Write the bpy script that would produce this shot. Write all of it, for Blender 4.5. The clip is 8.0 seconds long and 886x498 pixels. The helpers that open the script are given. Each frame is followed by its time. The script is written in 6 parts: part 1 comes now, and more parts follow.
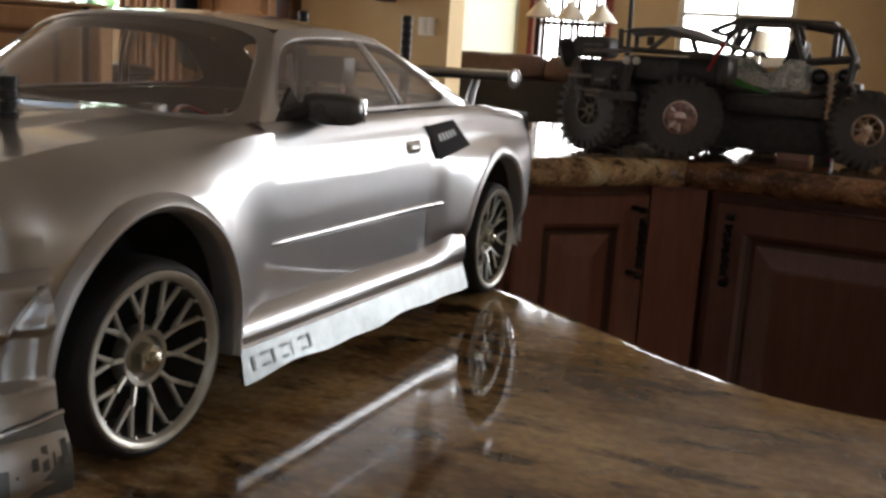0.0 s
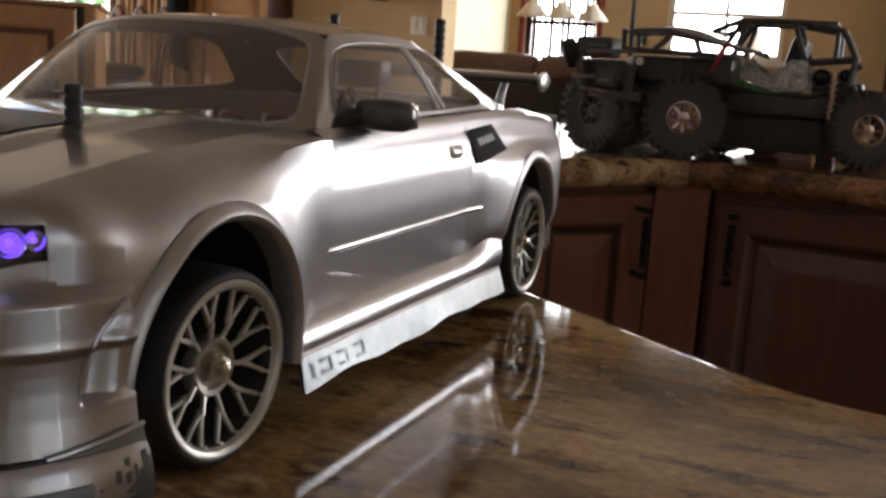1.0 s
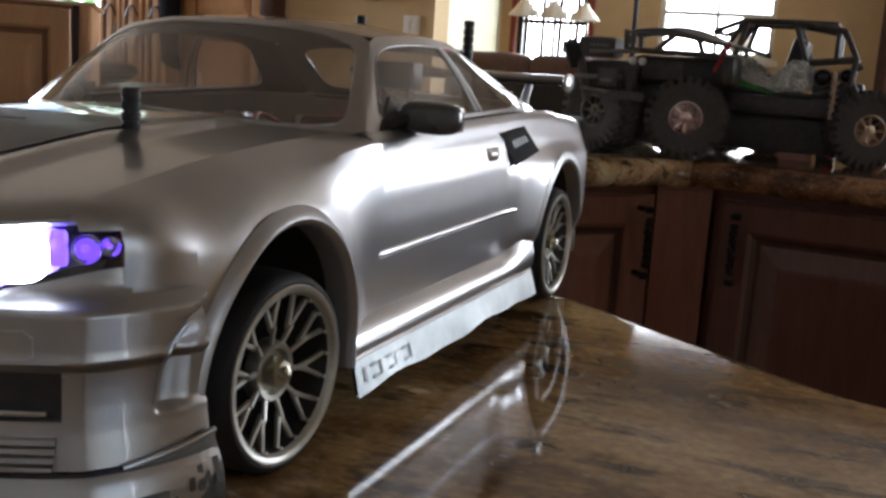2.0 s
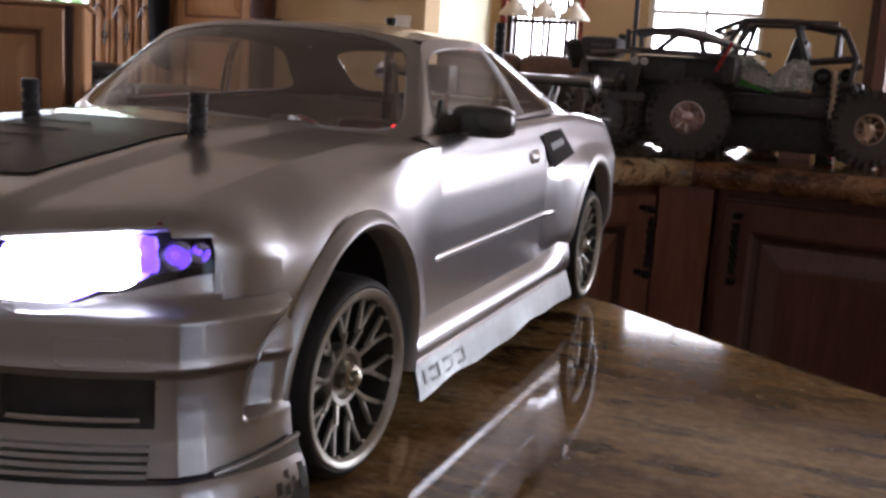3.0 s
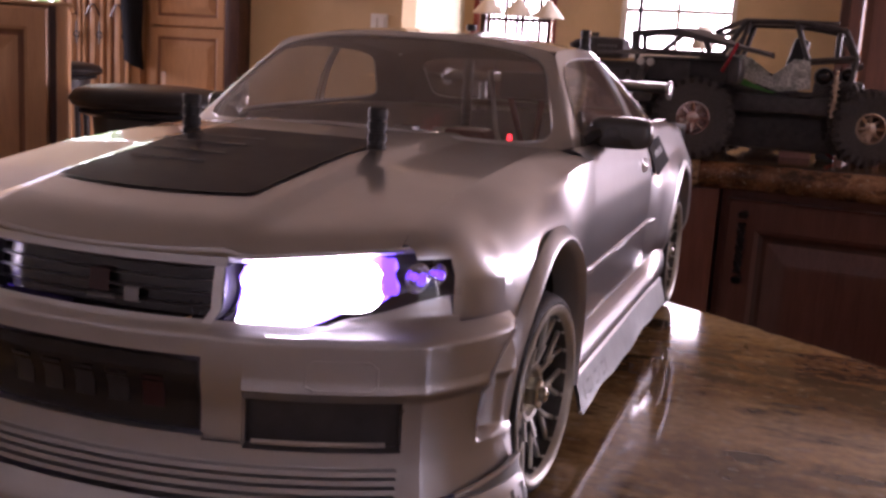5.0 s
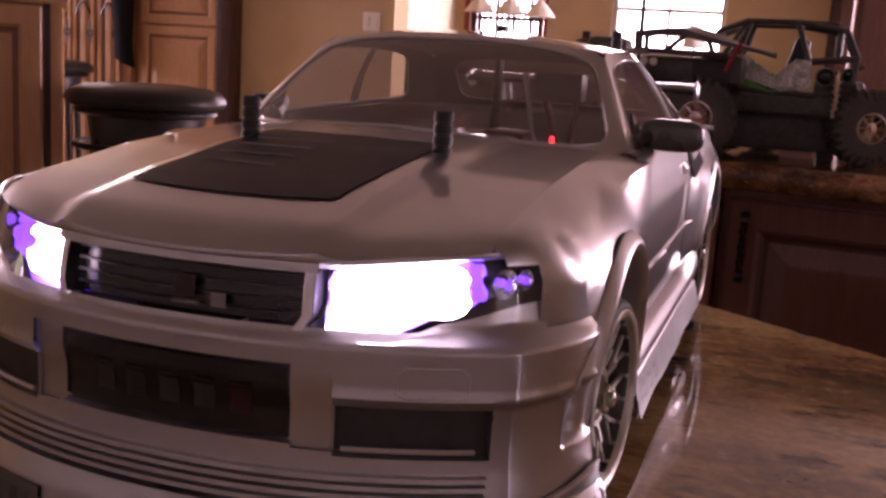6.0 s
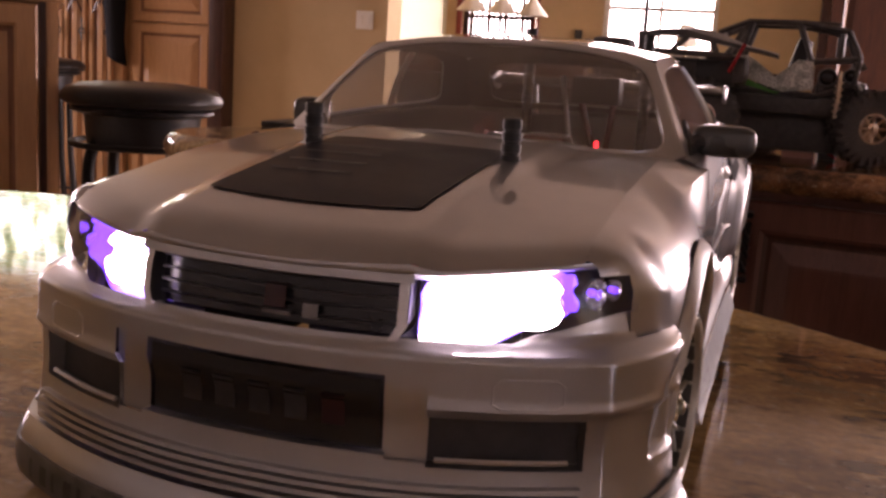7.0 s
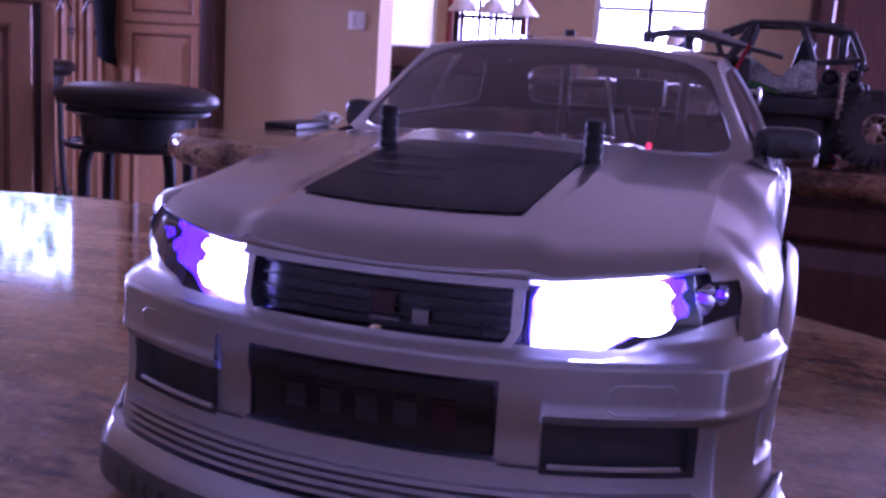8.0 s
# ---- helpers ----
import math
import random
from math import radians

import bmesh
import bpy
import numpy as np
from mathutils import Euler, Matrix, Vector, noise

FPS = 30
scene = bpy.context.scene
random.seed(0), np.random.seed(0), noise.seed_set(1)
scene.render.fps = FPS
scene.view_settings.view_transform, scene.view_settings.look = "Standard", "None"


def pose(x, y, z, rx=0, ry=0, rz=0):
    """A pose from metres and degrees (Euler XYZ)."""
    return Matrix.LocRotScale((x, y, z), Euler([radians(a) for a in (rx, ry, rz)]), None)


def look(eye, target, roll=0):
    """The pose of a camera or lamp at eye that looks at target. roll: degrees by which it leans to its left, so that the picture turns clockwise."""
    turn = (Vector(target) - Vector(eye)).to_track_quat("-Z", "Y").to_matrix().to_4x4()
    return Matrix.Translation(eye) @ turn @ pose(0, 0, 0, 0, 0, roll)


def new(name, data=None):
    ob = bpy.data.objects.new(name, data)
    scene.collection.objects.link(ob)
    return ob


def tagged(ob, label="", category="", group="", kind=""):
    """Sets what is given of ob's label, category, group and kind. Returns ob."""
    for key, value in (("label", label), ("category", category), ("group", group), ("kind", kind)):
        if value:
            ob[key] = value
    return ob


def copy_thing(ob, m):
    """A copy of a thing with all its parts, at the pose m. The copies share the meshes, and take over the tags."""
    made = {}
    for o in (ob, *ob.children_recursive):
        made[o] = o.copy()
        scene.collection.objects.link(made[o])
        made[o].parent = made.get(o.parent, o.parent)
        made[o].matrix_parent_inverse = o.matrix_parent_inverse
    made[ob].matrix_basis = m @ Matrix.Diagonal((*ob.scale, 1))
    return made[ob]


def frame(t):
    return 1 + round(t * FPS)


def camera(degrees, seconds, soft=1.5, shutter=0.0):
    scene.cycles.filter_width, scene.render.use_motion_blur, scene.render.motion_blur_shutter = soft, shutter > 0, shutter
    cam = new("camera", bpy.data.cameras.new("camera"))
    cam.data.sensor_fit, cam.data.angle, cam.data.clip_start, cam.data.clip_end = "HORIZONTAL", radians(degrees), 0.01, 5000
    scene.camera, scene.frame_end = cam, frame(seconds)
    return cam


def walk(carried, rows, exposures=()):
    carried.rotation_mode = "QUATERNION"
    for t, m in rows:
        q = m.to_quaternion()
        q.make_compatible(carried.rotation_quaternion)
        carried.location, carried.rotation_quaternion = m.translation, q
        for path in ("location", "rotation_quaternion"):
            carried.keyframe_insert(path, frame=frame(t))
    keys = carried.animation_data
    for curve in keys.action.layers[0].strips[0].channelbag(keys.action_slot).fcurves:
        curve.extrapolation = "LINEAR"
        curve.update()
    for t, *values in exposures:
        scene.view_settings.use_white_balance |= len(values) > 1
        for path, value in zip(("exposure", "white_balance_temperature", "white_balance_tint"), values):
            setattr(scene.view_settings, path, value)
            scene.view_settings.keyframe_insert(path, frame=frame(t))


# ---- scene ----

# ---------------------------------------------------------------- camera
cam = camera(46.7, 8.0, soft=2.9)
PATH = [
    (0.0, (0.272, -0.218, 1.037), (-0.504, 1.591, 0.679), 3.7),
    (0.5, (0.262, -0.222, 1.037), (-0.504, 1.591, 0.679), 3.7),
    (1.0, (0.251, -0.226, 1.038), (-0.504, 1.591, 0.679), 3.7),
    (2.5, (0.223, -0.237, 1.038), (-0.502, 1.592, 0.679), 3.7),
    (3.0, (0.212, -0.242, 1.038), (-0.501, 1.592, 0.679), 3.6),
    (3.5, (0.200, -0.246, 1.038), (-0.500, 1.593, 0.678), 3.6),
    (4.0, (0.185, -0.251, 1.039), (-0.498, 1.593, 0.678), 3.6),
    (4.5, (0.169, -0.257, 1.039), (-0.498, 1.594, 0.679), 3.5),
    (6.0, (0.135, -0.267, 1.039), (-0.496, 1.596, 0.678), 3.6),
    (6.5, (0.125, -0.270, 1.039), (-0.497, 1.596, 0.677), 3.6),
    (7.0, (0.114, -0.273, 1.040), (-0.497, 1.597, 0.677), 3.7),
    (7.5, (0.101, -0.277, 1.040), (-0.498, 1.597, 0.678), 3.7),
    (8.0, (0.089, -0.279, 1.039), (-0.499, 1.598, 0.678), 3.7),
]
# the clip's camera drifts in brightness and tint as the headlights change colour
TINTS = [
    (0.0, 0.77, 6100, 11), (1.0, 0.74, 6200, 15), (2.5, 0.78, 5450, 8), (3.0, 0.78, 5800, 22), (3.5, 0.76, 4900, 28), (4.0, 0.80, 4900, 9), (4.5, 0.92, 5500, 27),
    (6.0, 0.82, 6900, 66), (6.5, 0.72, 5200, -80), (7.0, 0.86, 7200, 46), (7.5, 0.90, 5200, 55), (8.0, 0.82, 4600, 88),
]
walk(cam, [(t, look(eye, aim, roll)) for t, eye, aim, roll in PATH], TINTS)

# ---------------------------------------------------------------- world and light
world = bpy.data.worlds.new("sky")
scene.world = world
world.use_nodes = True
wn = world.node_tree.nodes
sky = wn.new("ShaderNodeTexSky")
sky.sky_type, sky.sun_disc = "NISHITA", False
sky.sun_elevation, sky.sun_rotation = radians(50), radians(120)
wn["Background"].inputs["Strength"].default_value = 0.12
world.node_tree.links.new(sky.outputs["Color"], wn["Background"].inputs["Color"])


def sun_lamp():
    d = bpy.data.lights.new("sun", "SUN")
    d.energy, d.angle, d.color = 3.0, radians(0.5), (1.0, 0.95, 0.88)
    ob = new("sun", d)
    ob.matrix_world = look((4, -2.3, 5.5), (0, 0, 0))


sun_lamp()


def window_light(name, centre, target, wide, high, watts, colour=(1.0, 0.985, 0.965)):
    d = bpy.data.lights.new(name, "AREA")
    d.shape, d.size, d.size_y, d.energy, d.color = "RECTANGLE", wide, high, watts, colour
    ob = new(name, d)
    ob.matrix_world = look(centre, target)
    return ob


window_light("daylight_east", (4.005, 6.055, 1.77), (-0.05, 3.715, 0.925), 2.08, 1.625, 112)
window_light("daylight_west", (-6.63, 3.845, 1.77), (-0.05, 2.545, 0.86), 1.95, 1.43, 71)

# ---------------------------------------------------------------- materials
def node_material(name):
    m = bpy.data.materials.new(name)
    m.use_nodes = True
    return m, m.node_tree.nodes, m.node_tree.links, m.node_tree.nodes["Principled BSDF"]


def noise_at(n, l, scale, detail=4.0, rough=0.55, stretch=(1, 1, 1)):
    tc, mp, nz = n.new("ShaderNodeTexCoord"), n.new("ShaderNodeMapping"), n.new("ShaderNodeTexNoise")
    mp.inputs["Scale"].default_value = stretch
    l.new(tc.outputs["Object"], mp.inputs["Vector"])
    l.new(mp.outputs["Vector"], nz.inputs["Vector"])
    nz.inputs["Scale"].default_value, nz.inputs["Detail"].default_value, nz.inputs["Roughness"].default_value = scale, detail, rough
    return nz


def ramp(n, l, source, stops):
    r = n.new("ShaderNodeValToRGB")
    e = r.color_ramp.elements
    while len(e) < len(stops):
        e.new(0.5)
    for k, (p, c) in enumerate(stops):
        e[k].position, e[k].color = p, (*c, 1)
    l.new(source, r.inputs["Fac"])
    return r


def surface(name, colour, dark=None, rough=0.5, metal=0.0, scale=30.0, bump=0.0, stretch=(1, 1, 1), coat=0.0, fine=None, spread=0.12):
    """A surface whose colour wanders between two tones, with roughness that wanders too and a fine relief."""
    m, n, l, b = node_material(name)
    dark = dark or tuple(0.8 * c for c in colour)
    nz = noise_at(n, l, scale, 5.0, 0.6, stretch)
    r = ramp(n, l, nz.outputs["Fac"], [(0.3, dark), (0.7, colour)])
    l.new(r.outputs["Color"], b.inputs["Base Color"])
    rr = n.new("ShaderNodeMapRange")
    big = noise_at(n, l, scale * 0.27, 3.0)
    l.new(big.outputs["Fac"], rr.inputs["Value"])
    rr.inputs["To Min"].default_value, rr.inputs["To Max"].default_value = max(0.02, rough - spread * rough), min(1, rough + spread * rough)
    l.new(rr.outputs["Result"], b.inputs["Roughness"])
    b.inputs["Metallic"].default_value = metal
    b.inputs["Coat Weight"].default_value = coat
    b.inputs["Coat Roughness"].default_value = 0.04
    if bump:
        bp, f = n.new("ShaderNodeBump"), noise_at(n, l, fine or scale * 4, 3.0, 0.6, stretch)
        bp.inputs["Strength"].default_value, bp.inputs["Distance"].default_value = bump, 0.002
        l.new(f.outputs["Fac"], bp.inputs["Height"])
        l.new(bp.outputs["Normal"], b.inputs["Normal"])
    return m


def granite(name, gloss=(0.025, 0.075), tone=(1.0, 1.0, 1.0)):
    m, n, l, b = node_material(name)
    veil = noise_at(n, l, 15.0, 8.0, 0.66, (0.62, 1.25, 1.0))
    base = ramp(n, l, veil.outputs["Fac"], [(0.34, (0.060, 0.033, 0.016)), (0.45, (0.20, 0.120, 0.054)), (0.55, (0.38, 0.255, 0.118)), (0.68, (0.50, 0.375, 0.205))])
    for e in base.color_ramp.elements:
        e.color = (*[min(0.8, k * c) for k, c in zip(tone, e.color[:3])], 1)
    # dark mineral streaks, then pale grains
    mix = n.new("ShaderNodeMix")
    mix.data_type = "RGBA"
    fleck = noise_at(n, l, 52.0, 4.0, 0.58, (0.55, 1.2, 1.0))
    spots = ramp(n, l, fleck.outputs["Fac"], [(0.535, (0, 0, 0)), (0.64, (0.88, 0.88, 0.88))])
    l.new(spots.outputs["Color"], mix.inputs["Factor"])
    pale = n.new("ShaderNodeMix")
    pale.data_type = "RGBA"
    grains = noise_at(n, l, 190.0, 3.0, 0.55, (0.8, 1.2, 1.0))
    bright = ramp(n, l, grains.outputs["Fac"], [(0.60, (0, 0, 0)), (0.72, (0.65, 0.65, 0.65))])
    l.new(bright.outputs["Color"], pale.inputs["Factor"])
    l.new(base.outputs["Color"], pale.inputs[6])
    pale.inputs[7].default_value = (0.52, 0.43, 0.29, 1)
    l.new(pale.outputs[2], mix.inputs[6])
    mix.inputs[7].default_value = (0.055, 0.032, 0.019, 1)
    grain = noise_at(n, l, 260.0, 3.0, 0.6)
    gr = ramp(n, l, grain.outputs["Fac"], [(0.35, (0.72, 0.70, 0.68)), (0.65, (1.12, 1.1, 1.05))])
    mul = n.new("ShaderNodeMix")
    mul.data_type, mul.blend_type = "RGBA", "MULTIPLY"
    mul.inputs["Factor"].default_value = 1.0
    l.new(mix.outputs[2], mul.inputs[6])
    l.new(gr.outputs["Color"], mul.inputs[7])
    l.new(mul.outputs[2], b.inputs["Base Color"])
    b.inputs["Roughness"].default_value = 0.1
    smear = noise_at(n, l, 9.0, 3.0)
    rr = n.new("ShaderNodeMapRange")
    rr.inputs["To Min"].default_value, rr.inputs["To Max"].default_value = gloss
    l.new(smear.outputs["Fac"], rr.inputs["Value"])
    l.new(rr.outputs["Result"], b.inputs["Roughness"])
    b.inputs["IOR"].default_value = 1.52
    return m


def clear_sheet(name, tint, haze=0.0, gloss=0.05):
    """Thin clear plastic or glass: see-through, with a mirror share that grows at grazing angles."""
    m, n, l, b = node_material(name)
    n.remove(b)
    tr, gl, df = n.new("ShaderNodeBsdfTransparent"), n.new("ShaderNodeBsdfGlossy"), n.new("ShaderNodeBsdfDiffuse")
    tr.inputs["Color"].default_value = (*tint, 1)
    gl.inputs["Roughness"].default_value = gloss
    df.inputs["Color"].default_value = (0.52, 0.45, 0.39, 1)
    a, c, lw, pw, mr = n.new("ShaderNodeMixShader"), n.new("ShaderNodeMixShader"), n.new("ShaderNodeLayerWeight"), n.new("ShaderNodeMath"), n.new("ShaderNodeMapRange")
    pw.operation = "POWER"
    pw.inputs[1].default_value = 4.0
    lw.inputs["Blend"].default_value = 0.5
    l.new(lw.outputs["Facing"], pw.inputs[0])
    l.new(pw.outputs[0], mr.inputs["Value"])
    mr.inputs["To Min"].default_value, mr.inputs["To Max"].default_value = 0.04, 0.75
    a.inputs["Fac"].default_value = haze
    l.new(tr.outputs[0], a.inputs[1])
    l.new(df.outputs[0], a.inputs[2])
    l.new(mr.outputs["Result"], c.inputs["Fac"])
    l.new(a.outputs[0], c.inputs[1])
    l.new(gl.outputs[0], c.inputs[2])
    l.new(c.outputs[0], n["Material Output"].inputs["Surface"])
    return m


def glow(name, colour, strength):
    m, n, l, b = node_material(name)
    b.inputs["Base Color"].default_value = (*[0.15 * min(1, c) for c in colour], 1)
    b.inputs["Emission Color"].default_value = (*colour, 1)
    b.inputs["Emission Strength"].default_value = strength
    return m


def wood(name, light, dark, rough=0.35, fine=0.78):
    m, n, l, b = node_material(name)
    g = noise_at(n, l, 7.0, 7.0, 0.65, (6.0, 6.0, 0.7))
    f = noise_at(n, l, 60.0, 4.0, 0.6, (5.0, 5.0, 0.3))
    r = ramp(n, l, g.outputs["Fac"], [(0.3, dark), (0.68, light)])
    r2 = ramp(n, l, f.outputs["Fac"], [(0.35, (fine, fine, fine)), (0.6, (1.05, 1.05, 1.05))])
    mul = n.new("ShaderNodeMix")
    mul.data_type, mul.blend_type = "RGBA", "MULTIPLY"
    mul.inputs["Factor"].default_value = 1.0
    l.new(r.outputs["Color"], mul.inputs[6])
    l.new(r2.outputs["Color"], mul.inputs[7])
    l.new(mul.outputs[2], b.inputs["Base Color"])
    b.inputs["Roughness"].default_value = rough
    bp = n.new("ShaderNodeBump")
    bp.inputs["Strength"].default_value, bp.inputs["Distance"].default_value = 0.15, 0.001
    l.new(f.outputs["Fac"], bp.inputs["Height"])
    l.new(bp.outputs["Normal"], b.inputs["Normal"])
    return m


def cloth(name, colour):
    """Thin cloth that lets daylight through."""
    m, n, l, b = node_material(name)
    nz = noise_at(n, l, 40.0, 3.0, 0.6, (1, 1, 6))
    r = ramp(n, l, nz.outputs["Fac"], [(0.3, tuple(0.92 * c for c in colour)), (0.7, colour)])
    tl, mx = n.new("ShaderNodeBsdfTranslucent"), n.new("ShaderNodeMixShader")
    l.new(r.outputs["Color"], tl.inputs["Color"])
    l.new(r.outputs["Color"], b.inputs["Base Color"])
    b.inputs["Roughness"].default_value = 0.9
    mx.inputs["Fac"].default_value = 0.6
    l.new(b.outputs[0], mx.inputs[1])
    l.new(tl.outputs[0], mx.inputs[2])
    l.new(mx.outputs[0], n["Material Output"].inputs["Surface"])
    return m


BLIND = cloth("roller_blind", (0.86, 0.83, 0.74))
GRANITE = granite("polished_granite", (0.03, 0.09), (1.3, 1.28, 1.22))
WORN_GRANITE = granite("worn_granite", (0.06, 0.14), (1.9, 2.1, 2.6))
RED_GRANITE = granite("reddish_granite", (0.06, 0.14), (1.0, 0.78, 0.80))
SILVER = surface("silver_paint", (0.47, 0.475, 0.48), (0.44, 0.445, 0.45), 0.35, 0.97, 90.0, 0.02, coat=1.0, fine=900.0, spread=0.08)
# silver mirror cap whose shade is put into a dark grey base
MIRROR_CAP = surface("dark_mirror_cap", (0.085, 0.085, 0.083), (0.065, 0.065, 0.064), 0.28, 0.3, 130.0, coat=0.4)
SHELL = surface("dark_grey_shell", (0.26, 0.26, 0.265), (0.21, 0.21, 0.215), 0.28, 0.3, 130.0, coat=0.3)
SILVER_TRIM = surface("silver_trim", (0.72, 0.72, 0.71), (0.6, 0.6, 0.59), 0.33, 0.7, 160.0)
SATIN_SILVER = surface("satin_silver", (0.56, 0.565, 0.57), (0.50, 0.505, 0.51), 0.36, 0.7, 130.0)
WHITE_STRIP = surface("pale_silver_strip", (0.21, 0.225, 0.225), (0.14, 0.15, 0.15), 0.34, 0.75, 160.0)
RIM = surface("satin_rim", (0.62, 0.62, 0.56), (0.50, 0.50, 0.45), 0.36, 0.6, 300.0)
SPOKE = surface("gunmetal_spoke", (0.46, 0.45, 0.40), (0.34, 0.33, 0.29), 0.34, 0.8, 300.0)
# gunmetal darkened in colour for the shaded inside of the rim
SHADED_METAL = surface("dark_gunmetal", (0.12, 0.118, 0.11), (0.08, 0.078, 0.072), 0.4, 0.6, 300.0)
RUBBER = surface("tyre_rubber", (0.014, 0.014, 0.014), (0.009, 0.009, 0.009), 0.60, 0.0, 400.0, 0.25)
# crawler rubber, its black lifted in colour for the lens haze over it
OFFROAD = surface("offroad_rubber", (0.105, 0.098, 0.095), (0.062, 0.058, 0.056), 0.66, 0.0, 300.0, 0.2)
BLACK = surface("black_plastic", (0.026, 0.026, 0.027), (0.015, 0.015, 0.016), 0.38, 0.0, 200.0, 0.05)
# black plastic with the veil of lens flare mixed into its tones
HAZED_BLACK = surface("hazed_black_plastic", (0.105, 0.100, 0.097), (0.055, 0.052, 0.052), 0.42, 0.0, 90.0, 0.1)
MATT_BLACK = surface("matt_black_sheet", (0.016, 0.016, 0.016), (0.010, 0.010, 0.010), 0.85, 0.0, 200.0)
GLOSS_BLACK = surface("gloss_black", (0.014, 0.014, 0.016), (0.008, 0.008, 0.009), 0.16, 0.0, 150.0)
INNER = surface("inner_black_backing", (0.045, 0.038, 0.035), (0.025, 0.021, 0.020), 0.75, 0.0, 120.0)
CARBON = surface("carbon_sheet", (0.016, 0.017, 0.026), (0.009, 0.010, 0.016), 0.38, 0.0, 500.0)
LEATHER_LEVEL, CARBON_LEVEL = 0.3, 0.12
CARBON.node_tree.nodes["Principled BSDF"].inputs["Specular IOR Level"].default_value = CARBON_LEVEL
LEXAN = clear_sheet("clear_lexan", (0.97, 0.955, 0.93), 0.28, 0.06)
PANE = clear_sheet("window_pane", (0.97, 0.97, 0.97), 0.0, 0.0)
RED = surface("red_anodised", (0.50, 0.02, 0.03), (0.32, 0.01, 0.02), 0.35, 0.3, 100.0)
DARK_RED = surface("dull_red_plastic", (0.16, 0.012, 0.018), (0.09, 0.008, 0.012), 0.4, 0.0, 100.0)
BRASS = surface("brass_nut", (0.74, 0.72, 0.62), (0.48, 0.46, 0.36), 0.25, 0.9, 200.0)
CHROME = surface("chrome", (0.80, 0.80, 0.80), (0.66, 0.66, 0.66), 0.12, 1.0, 120.0)
GOLD = surface("bronze_rim", (0.72, 0.58, 0.46), (0.48, 0.36, 0.27), 0.28, 0.9, 120.0)
LED_WHITE = glow("led_white", (0.98, 0.96, 1.0), 26.0)
LED_VIOLET = glow("led_violet", (0.16, 0.06, 1.0), 1.7)
LED_RED = glow("led_red", (1.0, 0.03, 0.03), 3.0)
LAMP_LENS = clear_sheet("lamp_lens", (0.92, 0.92, 0.95), 0.03, 0.05)
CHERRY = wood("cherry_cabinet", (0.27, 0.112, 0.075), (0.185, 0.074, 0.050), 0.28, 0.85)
# the same cherry, darkened in colour for the doors turned from the light
SHADED_CHERRY = wood("dark_cherry_cabinet", (0.165, 0.075, 0.055), (0.110, 0.050, 0.037), 0.28, 0.85)
MAPLE = wood("honey_cabinet", (0.52, 0.295, 0.140), (0.44, 0.24, 0.11), 0.34, 0.9)
HONEY_DARK = wood("brown_groove_wood", (0.26, 0.115, 0.052), (0.17, 0.07, 0.032), 0.35)
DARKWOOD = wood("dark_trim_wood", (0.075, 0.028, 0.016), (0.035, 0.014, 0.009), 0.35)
WALL = surface("cream_wall_paint", (0.62, 0.47, 0.27), (0.56, 0.42, 0.235), 0.8, 0.0, 5.0, 0.35, fine=160.0)
# pale neutral tone for bouncing fill light, not a known wall colour
FILL_WALL = surface("pale_fill_paint", (0.52, 0.50, 0.485), (0.47, 0.455, 0.44), 0.8, 0.0, 5.0, 0.35, fine=160.0)
CEILING = surface("ceiling_paint", (0.44, 0.38, 0.315), (0.40, 0.345, 0.285), 0.85, 0.0, 4.0, 0.3, fine=120.0)
TILE = surface("beige_floor", (0.56, 0.47, 0.37), (0.46, 0.38, 0.29), 0.3, 0.0, 3.0)
LEATHER = surface("black_leather", (0.020, 0.017, 0.016), (0.012, 0.010, 0.010), 0.32, 0.0, 60.0, 0.3)
LEATHER.node_tree.nodes["Principled BSDF"].inputs["Specular IOR Level"].default_value = LEATHER_LEVEL
BROWN_LEATHER = surface("brown_leather", (0.115, 0.058, 0.042), (0.065, 0.034, 0.026), 0.30, 0.0, 40.0, 0.3)
IRON = surface("wrought_iron", (0.020, 0.018, 0.017), (0.010, 0.010, 0.010), 0.38, 0.5, 90.0, 0.3)
WHITE_PAINT = surface("white_paint", (0.80, 0.78, 0.72), (0.72, 0.70, 0.64), 0.5, 0.0, 12.0)
SHADE = surface("cream_glass_shade", (0.85, 0.80, 0.66), (0.78, 0.72, 0.58), 0.4, 0.0, 30.0)
PINK = surface("pink_card", (0.80, 0.46, 0.39), (0.70, 0.39, 0.33), 0.6, 0.0, 60.0)
GREEN = surface("green_panel", (0.10, 0.42, 0.08), (0.06, 0.30, 0.05), 0.35, 0.0, 60.0)
OUTSIDE = glow("bright_outdoors", (1.0, 0.98, 0.93), 9.5)


# ---------------------------------------------------------------- mesh tools
def mesh_object(name, bm, material, smooth=True):
    me = bpy.data.meshes.new(name)
    bmesh.ops.recalc_face_normals(bm, faces=bm.faces) if len(bm.faces) < 20000 else None
    bm.to_mesh(me)
    bm.free()
    me.materials.append(material)
    for p in me.polygons:
        p.use_smooth = smooth
    if smooth:
        me.set_sharp_from_angle(angle=radians(38))
    return new(name, me)


def part(name, bm, material, parent, label="", smooth=True):
    ob = mesh_object(name, bm, material, smooth)
    ob.parent = parent
    if label:
        tagged(ob, label)
    return ob


def thing(name, place, label, category, group="", turn=0.0):
    e = new(name)
    e.empty_display_size = 0.05
    e.matrix_world = pose(*place, 0, 0, turn)
    return tagged(e, label, category, group)


